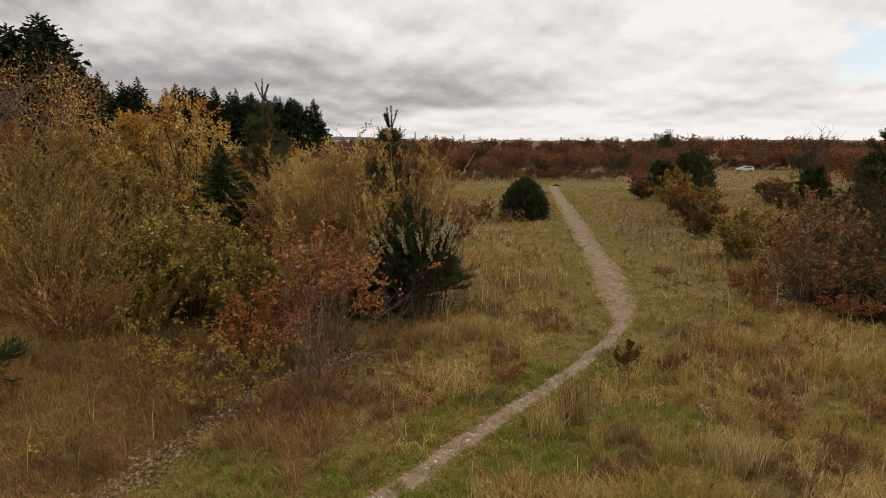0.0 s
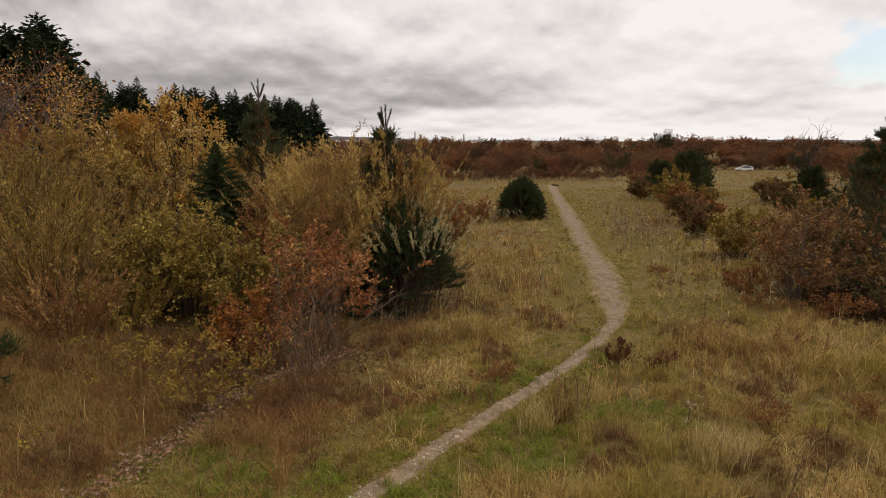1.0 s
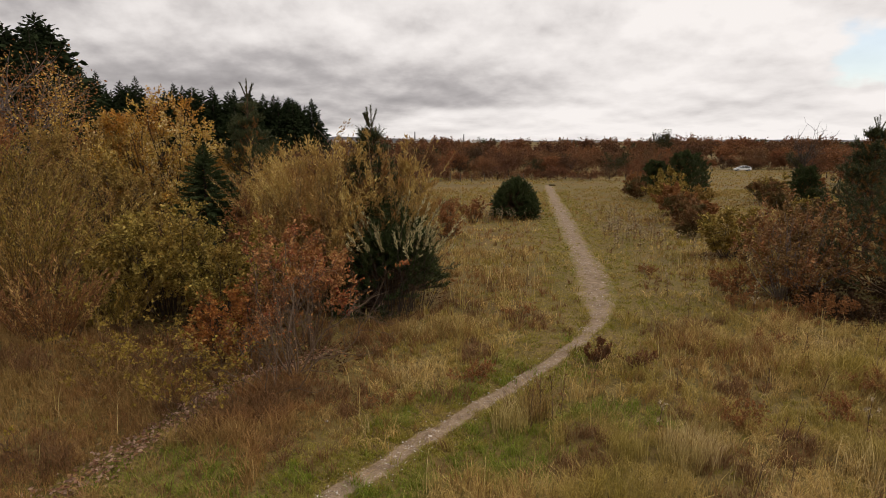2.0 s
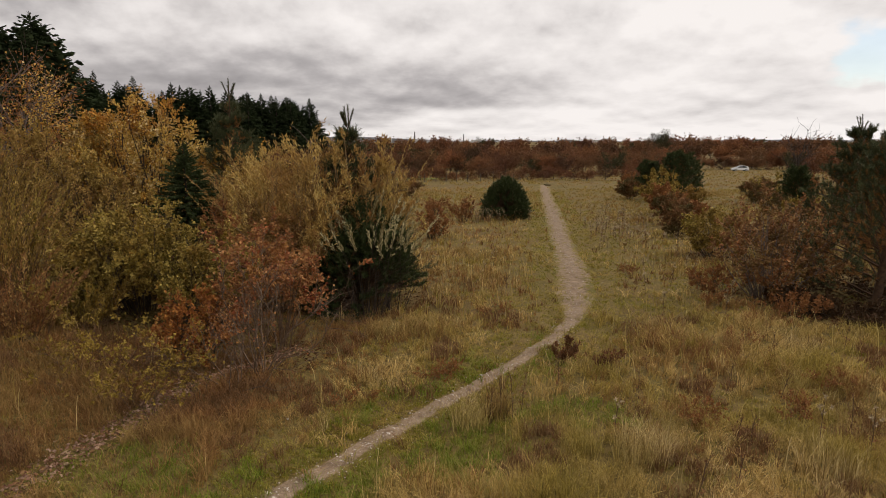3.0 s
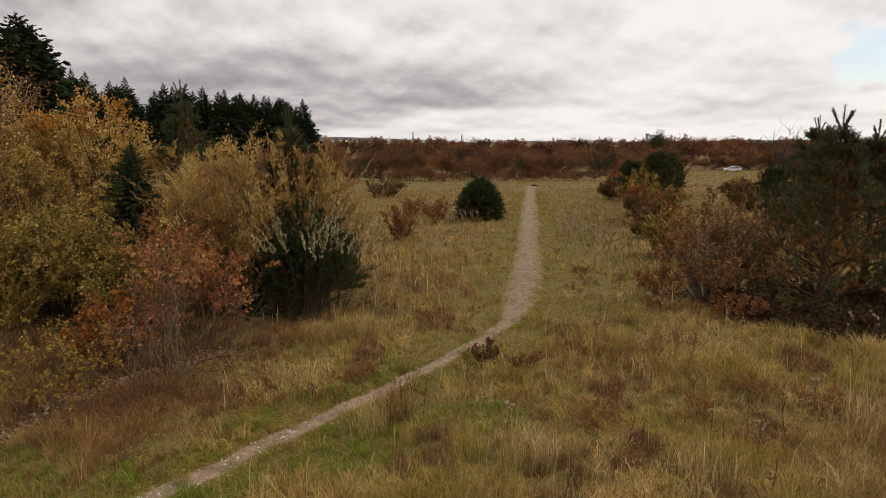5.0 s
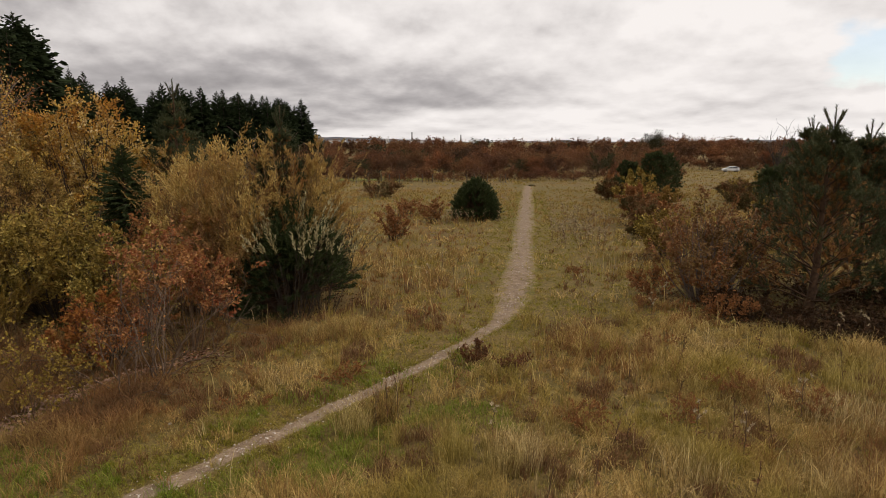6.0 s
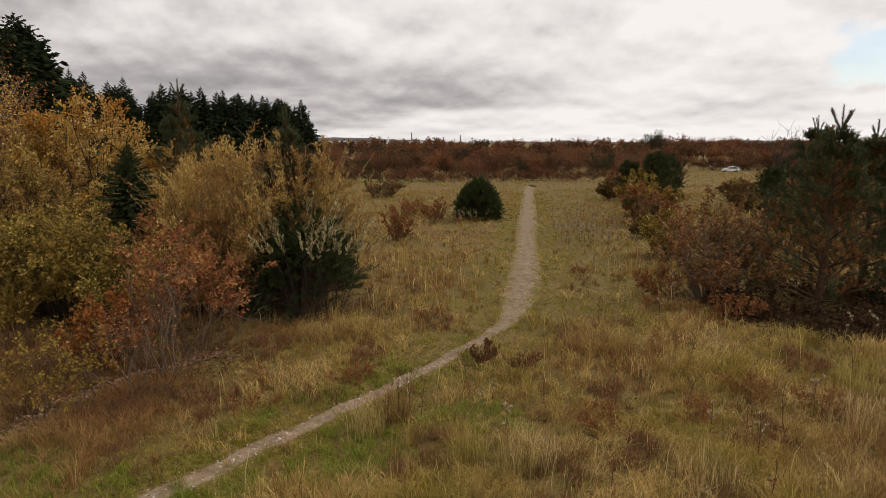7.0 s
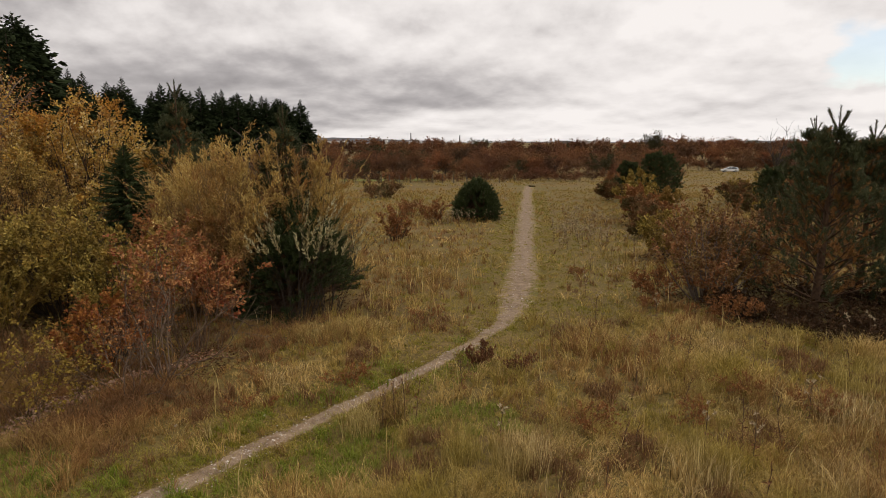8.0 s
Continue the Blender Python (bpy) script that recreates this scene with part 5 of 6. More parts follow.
    for x, y, h in ((-3.4, 8.9, 1.5), (-4.0, 9.9, 1.5), (-3.0, 9.7, 1.1), (-4.9, 10.8, 1.5), (-3.7, 9.3, 1.2), (-4.4, 9.4, 1.3), (-5.3, 10.2, 1.2)):
        crooked_shrub("sapling", x, y, h, 0.7, "slender sapling with sparse yellow leaves", "dull_yellow", "dark_stem", mains=5, limbs=6, twigs=5, leafy=0.25, per=3, leaf_size=(0.055, 0.038), stem_width=0.006)
    shrub("sapling", -5.2, 7.6, 0.55, 0.4, "small seedling with orange-yellow leaves", "yellow", stems=6, twigs=4, per=2, leaf_size=(0.06, 0.04))
    # the bank beyond
    for x, y, h, r, leaf, lab in ((-10.3, 15.4, 2.9, 1.9, "yellow_green", "yellow-green willow shrub on the grassy bank"), (-8.2, 12.4, 2.3, 1.4, "yellow_green", "yellow-brown willow shoots on the bank"),
                                  (-7.7, 15.4, 2.3, 1.3, "yellow_green", "yellow-green willow shoots on the bank"), (-11.6, 13.0, 2.6, 1.6, "rust_willow", "brown willow shoots on the bank"),
                                  (-12.4, 17.6, 3.0, 1.8, "olive", "olive and straw-coloured willow on the bank"), (-7.0, 11.2, 1.7, 1.1, "rust_willow", "low brown willow shoots on the bank"),
                                  (-9.4, 10.6, 2.0, 1.3, "yellow_green", "yellowish willow shoots on the bank"), (-13.6, 21.5, 3.2, 1.9, "olive", "rough olive-brown willow on the bank"),
                                  (-8.9, 13.9, 2.4, 1.4, "olive", "olive-brown willow shoots on the bank"), (-6.4, 12.3, 1.5, 0.9, "olive", "short olive willow shoots on the bank"), (-10.4, 12.0, 2.3, 1.4, "olive", "dull green willow shoots on the bank")):
        wands("willow_shrub", x, y, h, r, lab, leaf, "dark_stem", count=int(60 * r), leafy=0.12, per=60, leaf_size=(0.095, 0.026), arch=0.22)
    shrub("rust_shrub", -12.0, 22.5, 3.2, 1.8, "reddish-brown leaved shrub on the bank", "rust", stems=34, twigs=11, per=14, leaf_size=(0.095, 0.06))
    shrub("rust_shrub", -14.6, 18.6, 2.8, 1.9, "brown autumn scrub on the bank", "brown", stems=34, twigs=11, per=14, leaf_size=(0.09, 0.055))
    shrub("rust_shrub", -16.5, 23.5, 3.6, 2.2, "red-brown autumn scrub on the bank", "rust", stems=36, twigs=11, per=14, leaf_size=(0.11, 0.07))
    broadleaf(7.7, 2.6, "tall shrubby tree with reddish-brown autumn leaves", "rust", -19.4, 28.8, size=0.14, per=30, bark="grey_bark", bare=0.05, name="oak_tree")
    broadleaf(6.2, 1.5, "slender tree with orange and olive leaves", "gold", -17.0, 27.0, size=0.12, per=26, bark="grey_bark", bare=0.2, name="birch_tree")
    broadleaf(8.6, 2.6, "bare grey birch with thin twigs", "rust", -19.6, 26.0, size=0.1, bark="grey_bark", bare=1.0, name="birch_tree")
    broadleaf(4.9, 0.7, "thin bare birch sapling in the willow thicket", "willow", -2.4, 18.5, size=0.06, per=8, bark="grey_bark", bare=0.85, name="birch_tree")


def build_right_side():
    scots_pine(13.25, 16.3, 4.9, 2.2, "bushy scots pine with rusty inner needles", lean=(0.1, -0.1), whorls=12, low=0.05, rust=0.8, density=0.48, brush=1.25, needle=0.10, candles=6, full=0.85, bare=0.34, rise_low=0.35)
    scots_pine(15.9, 18.4, 4.7, 2.4, "second young pine beside the bushy one", rust=0.35, whorls=10, candles=4)
    scots_pine(16.9, 15.9, 3.8, 2.3, "young pine with low green skirts beside the bushy one", rust=0.3, whorls=10, low=0.03, candles=4, full=0.5, density=1.0)
    scots_pine(17.5, 24.0, 5.1, 2.1, "slim young pine behind the brown scrub", rust=0.35, whorls=9, candles=4)
    shrub("brown_shrub", 10.7, 17.2, 3.45, 1.6, "upright shrub of withered brown-red leaves", "brown_light", "grey_bark", stems=52, twigs=10, per=11, leaf_size=(0.10, 0.062), spread=0.6, stem_width=0.011, bare_below=0.15)
    shrub("brown_shrub", 11.9, 18.2, 2.9, 1.4, "brown leafless-topped shrub beside the pine", "brown_light", "grey_bark", stems=34, twigs=10, per=9, leaf_size=(0.10, 0.062), spread=0.6, stem_width=0.011)
    shrub("brown_shrub", 9.6, 17.9, 0.75, 1.1, "low rusty skirt of bramble", "rust", stems=26, twigs=7, per=10, leaf_size=(0.07, 0.045))
    shrub("brown_shrub", 10.4, 15.3, 0.55, 0.9, "low rust-brown bramble at the foot of the brown shrub", "rust", stems=30, twigs=8, per=8, leaf_size=(0.065, 0.042))
    # low plants added to darken the ground where the pine's shade falls
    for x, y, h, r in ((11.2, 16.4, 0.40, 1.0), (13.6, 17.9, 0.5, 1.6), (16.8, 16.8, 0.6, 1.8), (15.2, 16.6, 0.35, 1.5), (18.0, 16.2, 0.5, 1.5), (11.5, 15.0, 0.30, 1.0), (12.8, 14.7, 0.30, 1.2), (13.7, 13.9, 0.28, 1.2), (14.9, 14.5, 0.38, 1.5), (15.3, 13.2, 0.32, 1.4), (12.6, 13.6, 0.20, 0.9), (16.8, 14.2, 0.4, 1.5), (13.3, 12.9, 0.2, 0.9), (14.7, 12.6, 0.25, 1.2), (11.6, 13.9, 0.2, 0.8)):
        shrub("bramble", x, y, h, r, "added low bramble, its near-black leaves standing for shade under the pine", "bramble", stems=32, twigs=8, per=6, leaf_size=(0.09, 0.06), category="bramble", group="brambles", bare_below=0.05)
    shrub("olive_shrub", 12.2, 24.0, 2.15, 1.55, "olive and yellow leaved shrub", "olive", stems=38, twigs=12, per=15, leaf_size=(0.10, 0.065))
    shrub("brown_shrub", 13.8, 22.6, 1.9, 1.3, "brown leaved shrub beside the olive one", "brown", stems=30, twigs=9, per=11, leaf_size=(0.08, 0.05))
    shrub("brown_shrub", 13.4, 31.0, 1.7, 0.95, "small dark brown rounded shrub", "brown", "dark_bark", stems=32, twigs=11, per=15, leaf_size=(0.11, 0.075))
    for x, y, h, r, leaf, lab in ((15.2, 36.5, 2.0, 1.5, "brown", "brown autumn shrub beside the heath path"), (17.0, 43.0, 2.3, 1.6, "rust", "rust-brown shrub in the hedge line"),
                                  (18.4, 48.5, 2.4, 1.5, "olive", "olive-green shrub in the hedge line"), (20.5, 54.0, 3.2, 1.7, "olive", "tall yellow-green shrub in the hedge line"),
                                  (19.0, 58.0, 2.0, 1.4, "brown", "brown shrub in the hedge line"), (22.6, 66.0, 2.2, 1.6, "brown", "low brown shrub in the hedge line"),
                                  (25.0, 76.0, 2.2, 1.8, "rust", "far rusty shrub in the hedge line"), (16.9, 38.8, 1.5, 1.2, "rust", "low rusty shrub in the hedge line"),
                                  (22.3, 51.0, 1.7, 1.4, "yellow_green", "yellowed shrub beyond the hedge"), (25.6, 45.0, 1.5, 1.3, "brown", "brown scrub in the hollow"),
                                  (28.0, 52.0, 2.2, 1.8, "brown", "brown scrub beneath the bank"), (24.0, 38.0, 1.6, 1.5, "olive", "olive scrub in the hollow"),
                                  (31.5, 57.0, 2.4, 2.0, "olive", "olive-brown scrub beneath the bank"), (21.5, 33.0, 1.6, 1.6, "brown", "brown scrub behind the shrubs"),
                                  (40.0, 66.0, 2.4, 2.0, "rust", "rust-brown scrub beneath the bank")):
        shrub("hedge_shrub", x, y, h, r, lab, leaf, "dark_bark", stems=26, twigs=8, per=14, leaf_size=(0.17, 0.11), group="hedge shrubs")
    for x, y, h, r in ((23.4, 58.5, 4.2, 2.2), (25.4, 61.0, 3.9, 2.0), (22.0, 61.5, 3.3, 1.8), (28.5, 47.0, 3.0, 1.5), (30.5, 43.0, 4.0, 1.9), (33.5, 46.0, 3.8, 1.8)):
        scots_pine(x, y, h, r, "dark green pine in the hedge line", rust=0.12, density=0.8, needle=0.16, full=0.45, candles=3, green_needles="pine_dark")
    for x, y, h, r in ((27.0, 33.5, 3.4, 2.0), (24.0, 27.5, 3.2, 1.9), (30.0, 38.0, 4.2, 2.4), (33.0, 33.0, 3.8, 2.4), (36.5, 50.0, 4.5, 2.6)):
        broadleaf(h, r, "rusty autumn thorn tree in the scrub", "rust", x, y, size=0.16, per=22, name="thorn_tree", low=0.05, group="thorn trees")


def build_middle():
    pine_bush(5.35, 40.0, 2.55, 1.72, "dark green rounded mountain pine bush on the heath", 900, 0.12, 0.026, 14, lobes=70, taper=1.7)
    shrub("brown_shrub", 0.75, 30.0, 1.95, 0.98, "red-brown rounded shrub on the heath", "rust", "dark_bark", stems=34, twigs=10, per=8, leaf_size=(0.09, 0.06), bare_below=0.1)
    shrub("brown_shrub", 2.5, 38.0, 1.7, 0.9, "rust-brown shrub beside the pine bush", "rust", stems=26, twigs=8, per=11, leaf_size=(0.09, 0.06))
    shrub("brown_shrub", 1.0, 43.0, 1.5, 1.3, "rusty low scrub on the heath", "rust", stems=26, twigs=8, per=9, leaf_size=(0.10, 0.06))
    shrub("brown_shrub", -3.0, 62.0, 2.0, 2.3, "dark low scrub before the pasture", "brown", "dark_bark", stems=34, twigs=8, per=11, leaf_size=(0.16, 0.1))
    shrub("sallow_shrub", -0.5, 21.3, 3.3, 1.1, "pale yellow willow at the thicket's edge", "willow", stems=16, twigs=8, per=10, leaf_size=(0.1, 0.02), spread=0.5)
    shrub("sallow_shrub", -0.8, 26.0, 2.6, 1.3, "straw-coloured willow at the thicket's edge", "willow", stems=24, twigs=8, per=11, leaf_size=(0.1, 0.02), spread=0.5)


build_left_thicket()
build_right_side()
build_middle()


# ---- the spruce wood ----
def build_spruces():
    kinds = [spruce(17.5, 6.0, "tall dark spruce at the edge of the wood", x=-68, y=104, shape=0.62), spruce(16.5, 5.0, "tall dark spruce at the edge of the wood", x=-100, y=176, shape=0.75), spruce(15.0, 4.6, "dark spruce in the wood", whorls=28, x=-84, y=176, shape=0.85)]
    tall = (17.5, 16.5, 15.0)
    spots = [(-55.6, 88, 23.8), (-54.0, 84, 21.0), (-57.4, 93, 23.4), (-55.3, 91, 20.8), (-57.2, 95, 20.4), (-59.2, 98, 18.6), (-58.8, 86, 22.0), (-60.2, 101, 17.7), (-62.5, 86, 22.5), (-66.5, 89, 24.5), (-64, 96, 21.5), (-62, 106, 18), (-66, 112, 18.5), (-69, 120, 19), (-72, 128, 20.5), (-76, 138, 21.5)]
    # the front row, its height falling away to the right
    for x, y, h in ((-88.2, 155, 25.5), (-92, 158, 23.7), (-90.4, 165, 26.3), (-85.8, 160, 22.5), (-84.8, 166, 24), (-78.7, 162, 24.6), (-82.3, 165, 22.8), (-78.2, 164, 22.2), (-70.7, 166, 23.4), (-74.5, 169, 21.8), (-72.2, 175, 23.5), (-67.4, 170, 22.8), (-66.9, 176, 22.3),
                    (-62.3, 171, 23.1), (-60.1, 177, 22.3), (-57.8, 175, 22.8), (-55.5, 180, 21.8), (-53.4, 175, 21.9), (-51.4, 181, 21.8), (-49, 183, 21.6), (-47.1, 181, 21), (-45, 185, 21.1), (-42.7, 180, 20.4), (-41.9, 185, 18.9), (-39.3, 190, 21.1), (-36.6, 187, 16.2)):
        spots.append((x, y, h))
    for i in range(22):
        s = i / 21
        spots.append((-96 + 54 * s + rng.normal(0, 0.8), 176 + 18 * s + rng.normal(0, 3), 22.6 - 2.6 * s + rng.normal(0, 0.7)))
    for i, (x, y, h) in enumerate(spots):
        k = (0, 1, 0, 2)[i % 4] if i < 16 else (1, 2, 0, 2, 1)[i % 5]
        s = h / tall[k]
        c = copy_thing(kinds[k], pose(x, y, float(ground_z(x, y)) - 0.3, 0, 0, rng.uniform(0, 360)))
        c.scale = (s * 1.15, s * 1.15, s)
        tagged(c, group="spruce wood")
    for k in kinds:
        tagged(k, group="spruce wood")


build_spruces()


# ---- rust-coloured woods across the distance ----
def build_woods():
    kinds = [broadleaf(5.6, 3.0, "rust-brown autumn tree in the far scrub wood", "far_rust", 20, 122, size=0.32, per=18, low=0.03, group="far scrub wood"),
             broadleaf(5.0, 3.3, "dense rusty autumn tree in the far scrub wood", "far_rust", 4, 126, size=0.32, per=19, low=0.02, group="far scrub wood"),
             broadleaf(6.2, 2.6, "brown half-bare tree in the far scrub wood", "far_rust", -10, 130, size=0.30, per=17, bare=0.15, low=0.05, group="far scrub wood"),
             broadleaf(5.2, 2.8, "olive-green tree in the far scrub wood", "far_green", 36, 126, size=0.33, per=17, low=0.02, group="far scrub wood")]
    far_kinds = [broadleaf(5.6, 3.0, "rust-brown tree in the wood on the skyline", leaf, x, 262, size=0.66, per=7, low=0.12, group="far scrub wood") for leaf, x in (("far_rust", 60), ("far_rust", 20), ("far_rust", -20), ("far_green", 120))]
    for row, (y, step, s0) in enumerate(((117, 3.9, 0.86), (128, 4.4, 0.98), (146, 4.6, 1.12), (175, 7.5, 1.25), (215, 9, 1.46), (280, 10, 1.82), (380, 13, 1.95))):
        x = -0.30 * y
        while x < 1.02 * y:
            k = (kinds if row < 4 else far_kinds)[rng.choice(4, p=(0.36, 0.34, 0.2, 0.1))]
            py = y + rng.normal(0, 3.5) + (26 if 0.22 < x / y < 0.66 and row < 3 else 0) * (1 if row < 2 else 0.5)
            px = x * py / y + rng.normal(0, 1.2)
            gap = 0.38 < px / py < 0.57 and py < 174
            if not gap:
                s = s0 * rng.uniform(0.82, 1.08 if row < 4 else 1.0)
                c = copy_thing(k, pose(px, py, float(ground_z(px, py)) - 0.2, 0, 0, rng.uniform(0, 360)))
                c.scale = (s, s, s * rng.uniform(0.85, 1.05))
            x += step * rng.uniform(0.75, 1.25)
    x = -24.0
    while x < 46:
        px, py = x, 100 + 6 * rng.random() + 0.06 * x
        c = copy_thing(kinds[rng.integers(0, 3)], pose(px, py, float(ground_z(px, py)) - 0.1, 0, 0, rng.uniform(0, 360)))
        s = rng.uniform(0.28, 0.5)
        c.scale = (s * 1.4, s * 1.4, s)
        x += rng.uniform(1.0, 2.4)
    x = 58.0
    while x < 112:
        px, py = x, 176 + 3 * rng.random()
        c = copy_thing(kinds[rng.integers(0, 3)], pose(px, py, float(ground_z(px, py)) - 0.3, 0, 0, rng.uniform(0, 360)))
        s = rng.uniform(0.55, 0.85)
        c.scale = (s * 1.3, s * 1.3, s)
        x += rng.uniform(2.0, 3.6)
    # scrub that closes the right side
    for x, y, s in ((44, 62, 0.85), (48, 70, 0.9), (54, 80, 1.0), (60, 92, 1.0), (66, 84, 1.05), (58, 66, 1.0), (70, 100, 1.0), (50, 56, 0.9), (40, 54, 0.8), (62, 74, 1.0), (76, 92, 1.0), (84, 110, 1.1), (72, 114, 0.9), (96, 126, 1.1)):
        c = copy_thing(kinds[int(x) % 3], pose(x, y, float(ground_z(x, y)) - 0.2, 0, 0, rng.uniform(0, 360)))
        c.scale = (s, s, s)
    broadleaf(6.9, 1.8, "small bare thorn tree standing above the scrub", "far_rust", 36.1, 60.4, bare=1.0, bark="dark_bark", name="thorn_tree")
    broadleaf(11.0, 4.6, "dark evergreen tree rising above the far wood", "far_green", 93, 265, size=0.8, per=24, name="tree")
    broadleaf(10.0, 4.4, "dark brown tree rising above the far wood", "far_rust", 113, 240, size=0.6, per=16, name="tree")
    broadleaf(9.6, 5.4, "brown tree rising above the far wood", "far_rust", 104, 250, size=0.6, per=14, bare=0.3, name="tree")


build_woods()


# ---- pasture, fence, hills, chimneys and buildings far off ----
def box_bm(bm, x0, x1, y0, y1, z0, z1):
    v = [bm.verts.new((x, y, z)) for x in (x0, x1) for y in (y0, y1) for z in (z0, z1)]
    for f in ((0, 1, 3, 2), (4, 6, 7, 5), (0, 4, 5, 1), (2, 3, 7, 6), (0, 2, 6, 4), (1, 5, 7, 3)):
        bm.faces.new([v[i] for i in f])


def build_far():
    xs, ys = np.linspace(-26, 1, 20), np.linspace(104, 113, 8)
    gx, gy = np.meshgrid(xs, ys)
    gx = gx + 2.0 * np.sin(gy * 0.7)
    v = np.stack([gx, gy, ground_z(gx, gy) + 0.06], -1).reshape(-1, 3)
    r, c = np.meshgrid(np.arange(7), np.arange(19), indexing="ij")
    i = (r * 20 + c).ravel()
    tagged(new("pasture", mesh_of("pasture", v, np.stack([i, i + 1, i + 21, i + 20], -1), M["field"])), "strip of bright green pasture beneath the far wood", "field", kind="structure")
    for k in range(22):
        x = -22 + 1.7 * k + rng.normal(0, 0.2)
        y = 97 + rng.normal(0, 0.5)
        ob = thing("fence_post", spot(x, y, 0.1), "thin weathered wooden fence post", "fence post", "pasture fence")
        bm = bmesh.new()
        bmesh.ops.create_cone(bm, cap_ends=True, segments=6, radius1=0.06, radius2=0.05, depth=1.4, matrix=Matrix.Translation((0, 0, 0.75)))
        part("post", bm, M["post"], ob)
    # low hills on the skyline
    for k, (x0, x1, y, h, wob) in enumerate(((-2600, 60, 3300, 40, 0.5), (-400, 1500, 4300, 9, 2.0), (700, 3600, 4000, 16, 3.0))):
        n = 90
        x = np.linspace(x0, x1, n)
        t = np.linspace(0, 1, n)
        top = -4 + h * np.sin(np.pi * np.clip(t * 0.98 + 0.01, 0, 1)) ** 0.6 * (0.8 + 0.2 * np.sin(t * 9 + wob)) + rng.normal(0, 1.2, n)
        low, crest, back = np.stack([x, np.full(n, y - 250.0), np.full(n, -6.0)], 1), np.stack([x, np.full(n, float(y)), top], 1), np.stack([x, np.full(n, y + 300.0), np.full(n, -8.0)], 1)
        v = np.concatenate([low, crest, back])
        i = np.arange(n - 1)
        f = np.concatenate([np.stack([i, i + 1, i + 1 + n, i + n], 1), np.stack([i + n, i + 1 + n, i + 1 + 2 * n, i + 2 * n], 1)])
        tagged(new("far_hill", mesh_of("far_hill", v, f, M["hill"])), "low wooded hill on the hazy skyline", "hill", kind="structure")
    for x, y, h in ((-117.0, 2600, 47.0), (88.0, 2600, 36.0)):
        ob = thing("chimney", (x, y, -5), "tall slender grey industrial chimney on the skyline", "chimney", "chimneys")
        bm = bmesh.new()
        bmesh.ops.create_cone(bm, cap_ends=True, segments=12, radius1=3.2, radius2=2.2, depth=h, matrix=Matrix.Translation((0, 0, h / 2)))
        part("shaft", bm, M["soot"], ob)
        bm = bmesh.new()
        bmesh.ops.create_cone(bm, cap_ends=True, segments=12, radius1=2.7, radius2=2.7, depth=1.6, matrix=Matrix.Translation((0, 0, h - 0.8)))
        part("rim_band", bm, M["grey_wall"], ob)
    for x, w, h, mat, lab in ((-226, 24, 26, "white_wall", "white warehouse block on the skyline"), (-190, 34, 22, "grey_wall", "grey factory block on the skyline"), (-100, 60, 16, "white_wall", "long pale factory hall on the skyline"),
                              (-20, 90, 14, "concrete", "long low industrial hall on the skyline"), (140, 40, 13, "white_wall", "pale distant house block on the skyline"), (290, 46, 14, "concrete", "grey distant block on the skyline"),
                              (520, 60, 16, "grey_wall", "distant grey block of flats"), (640, 50, 13, "white_wall", "row of pale houses on the skyline"), (-430, 70, 17, "white_wall", "pale factory hall on the skyline"), (-350, 40, 13, "concrete", "pale storage shed on the skyline")):
        h = 4 + 0.62 * h
        ob = thing("building", (x, 2600, -6), lab, "building", "skyline buildings")
        bm = bmesh.new()
        box_bm(bm, -w / 2, w / 2, -12, 12, 0, h)
        part("wall", bm, M[mat], ob)
        bm = bmesh.new()
        box_bm(bm, -w / 2 - 0.8, w / 2 + 0.8, -12.8, 12.8, h + 0.01, h + 1.6)
        part("roof", bm, M["roof"], ob)
        for k in range(max(2, int(w / 9))):
            bm = bmesh.new()
            wx = -w / 2 + (k + 0.5) * w / max(2, int(w / 9))
            box_bm(bm, wx - 1.6, wx + 1.6, -12.25, -12.02, h * 0.55, h * 0.78)
            part("window", bm, M["grey_wall"], ob)


build_far()


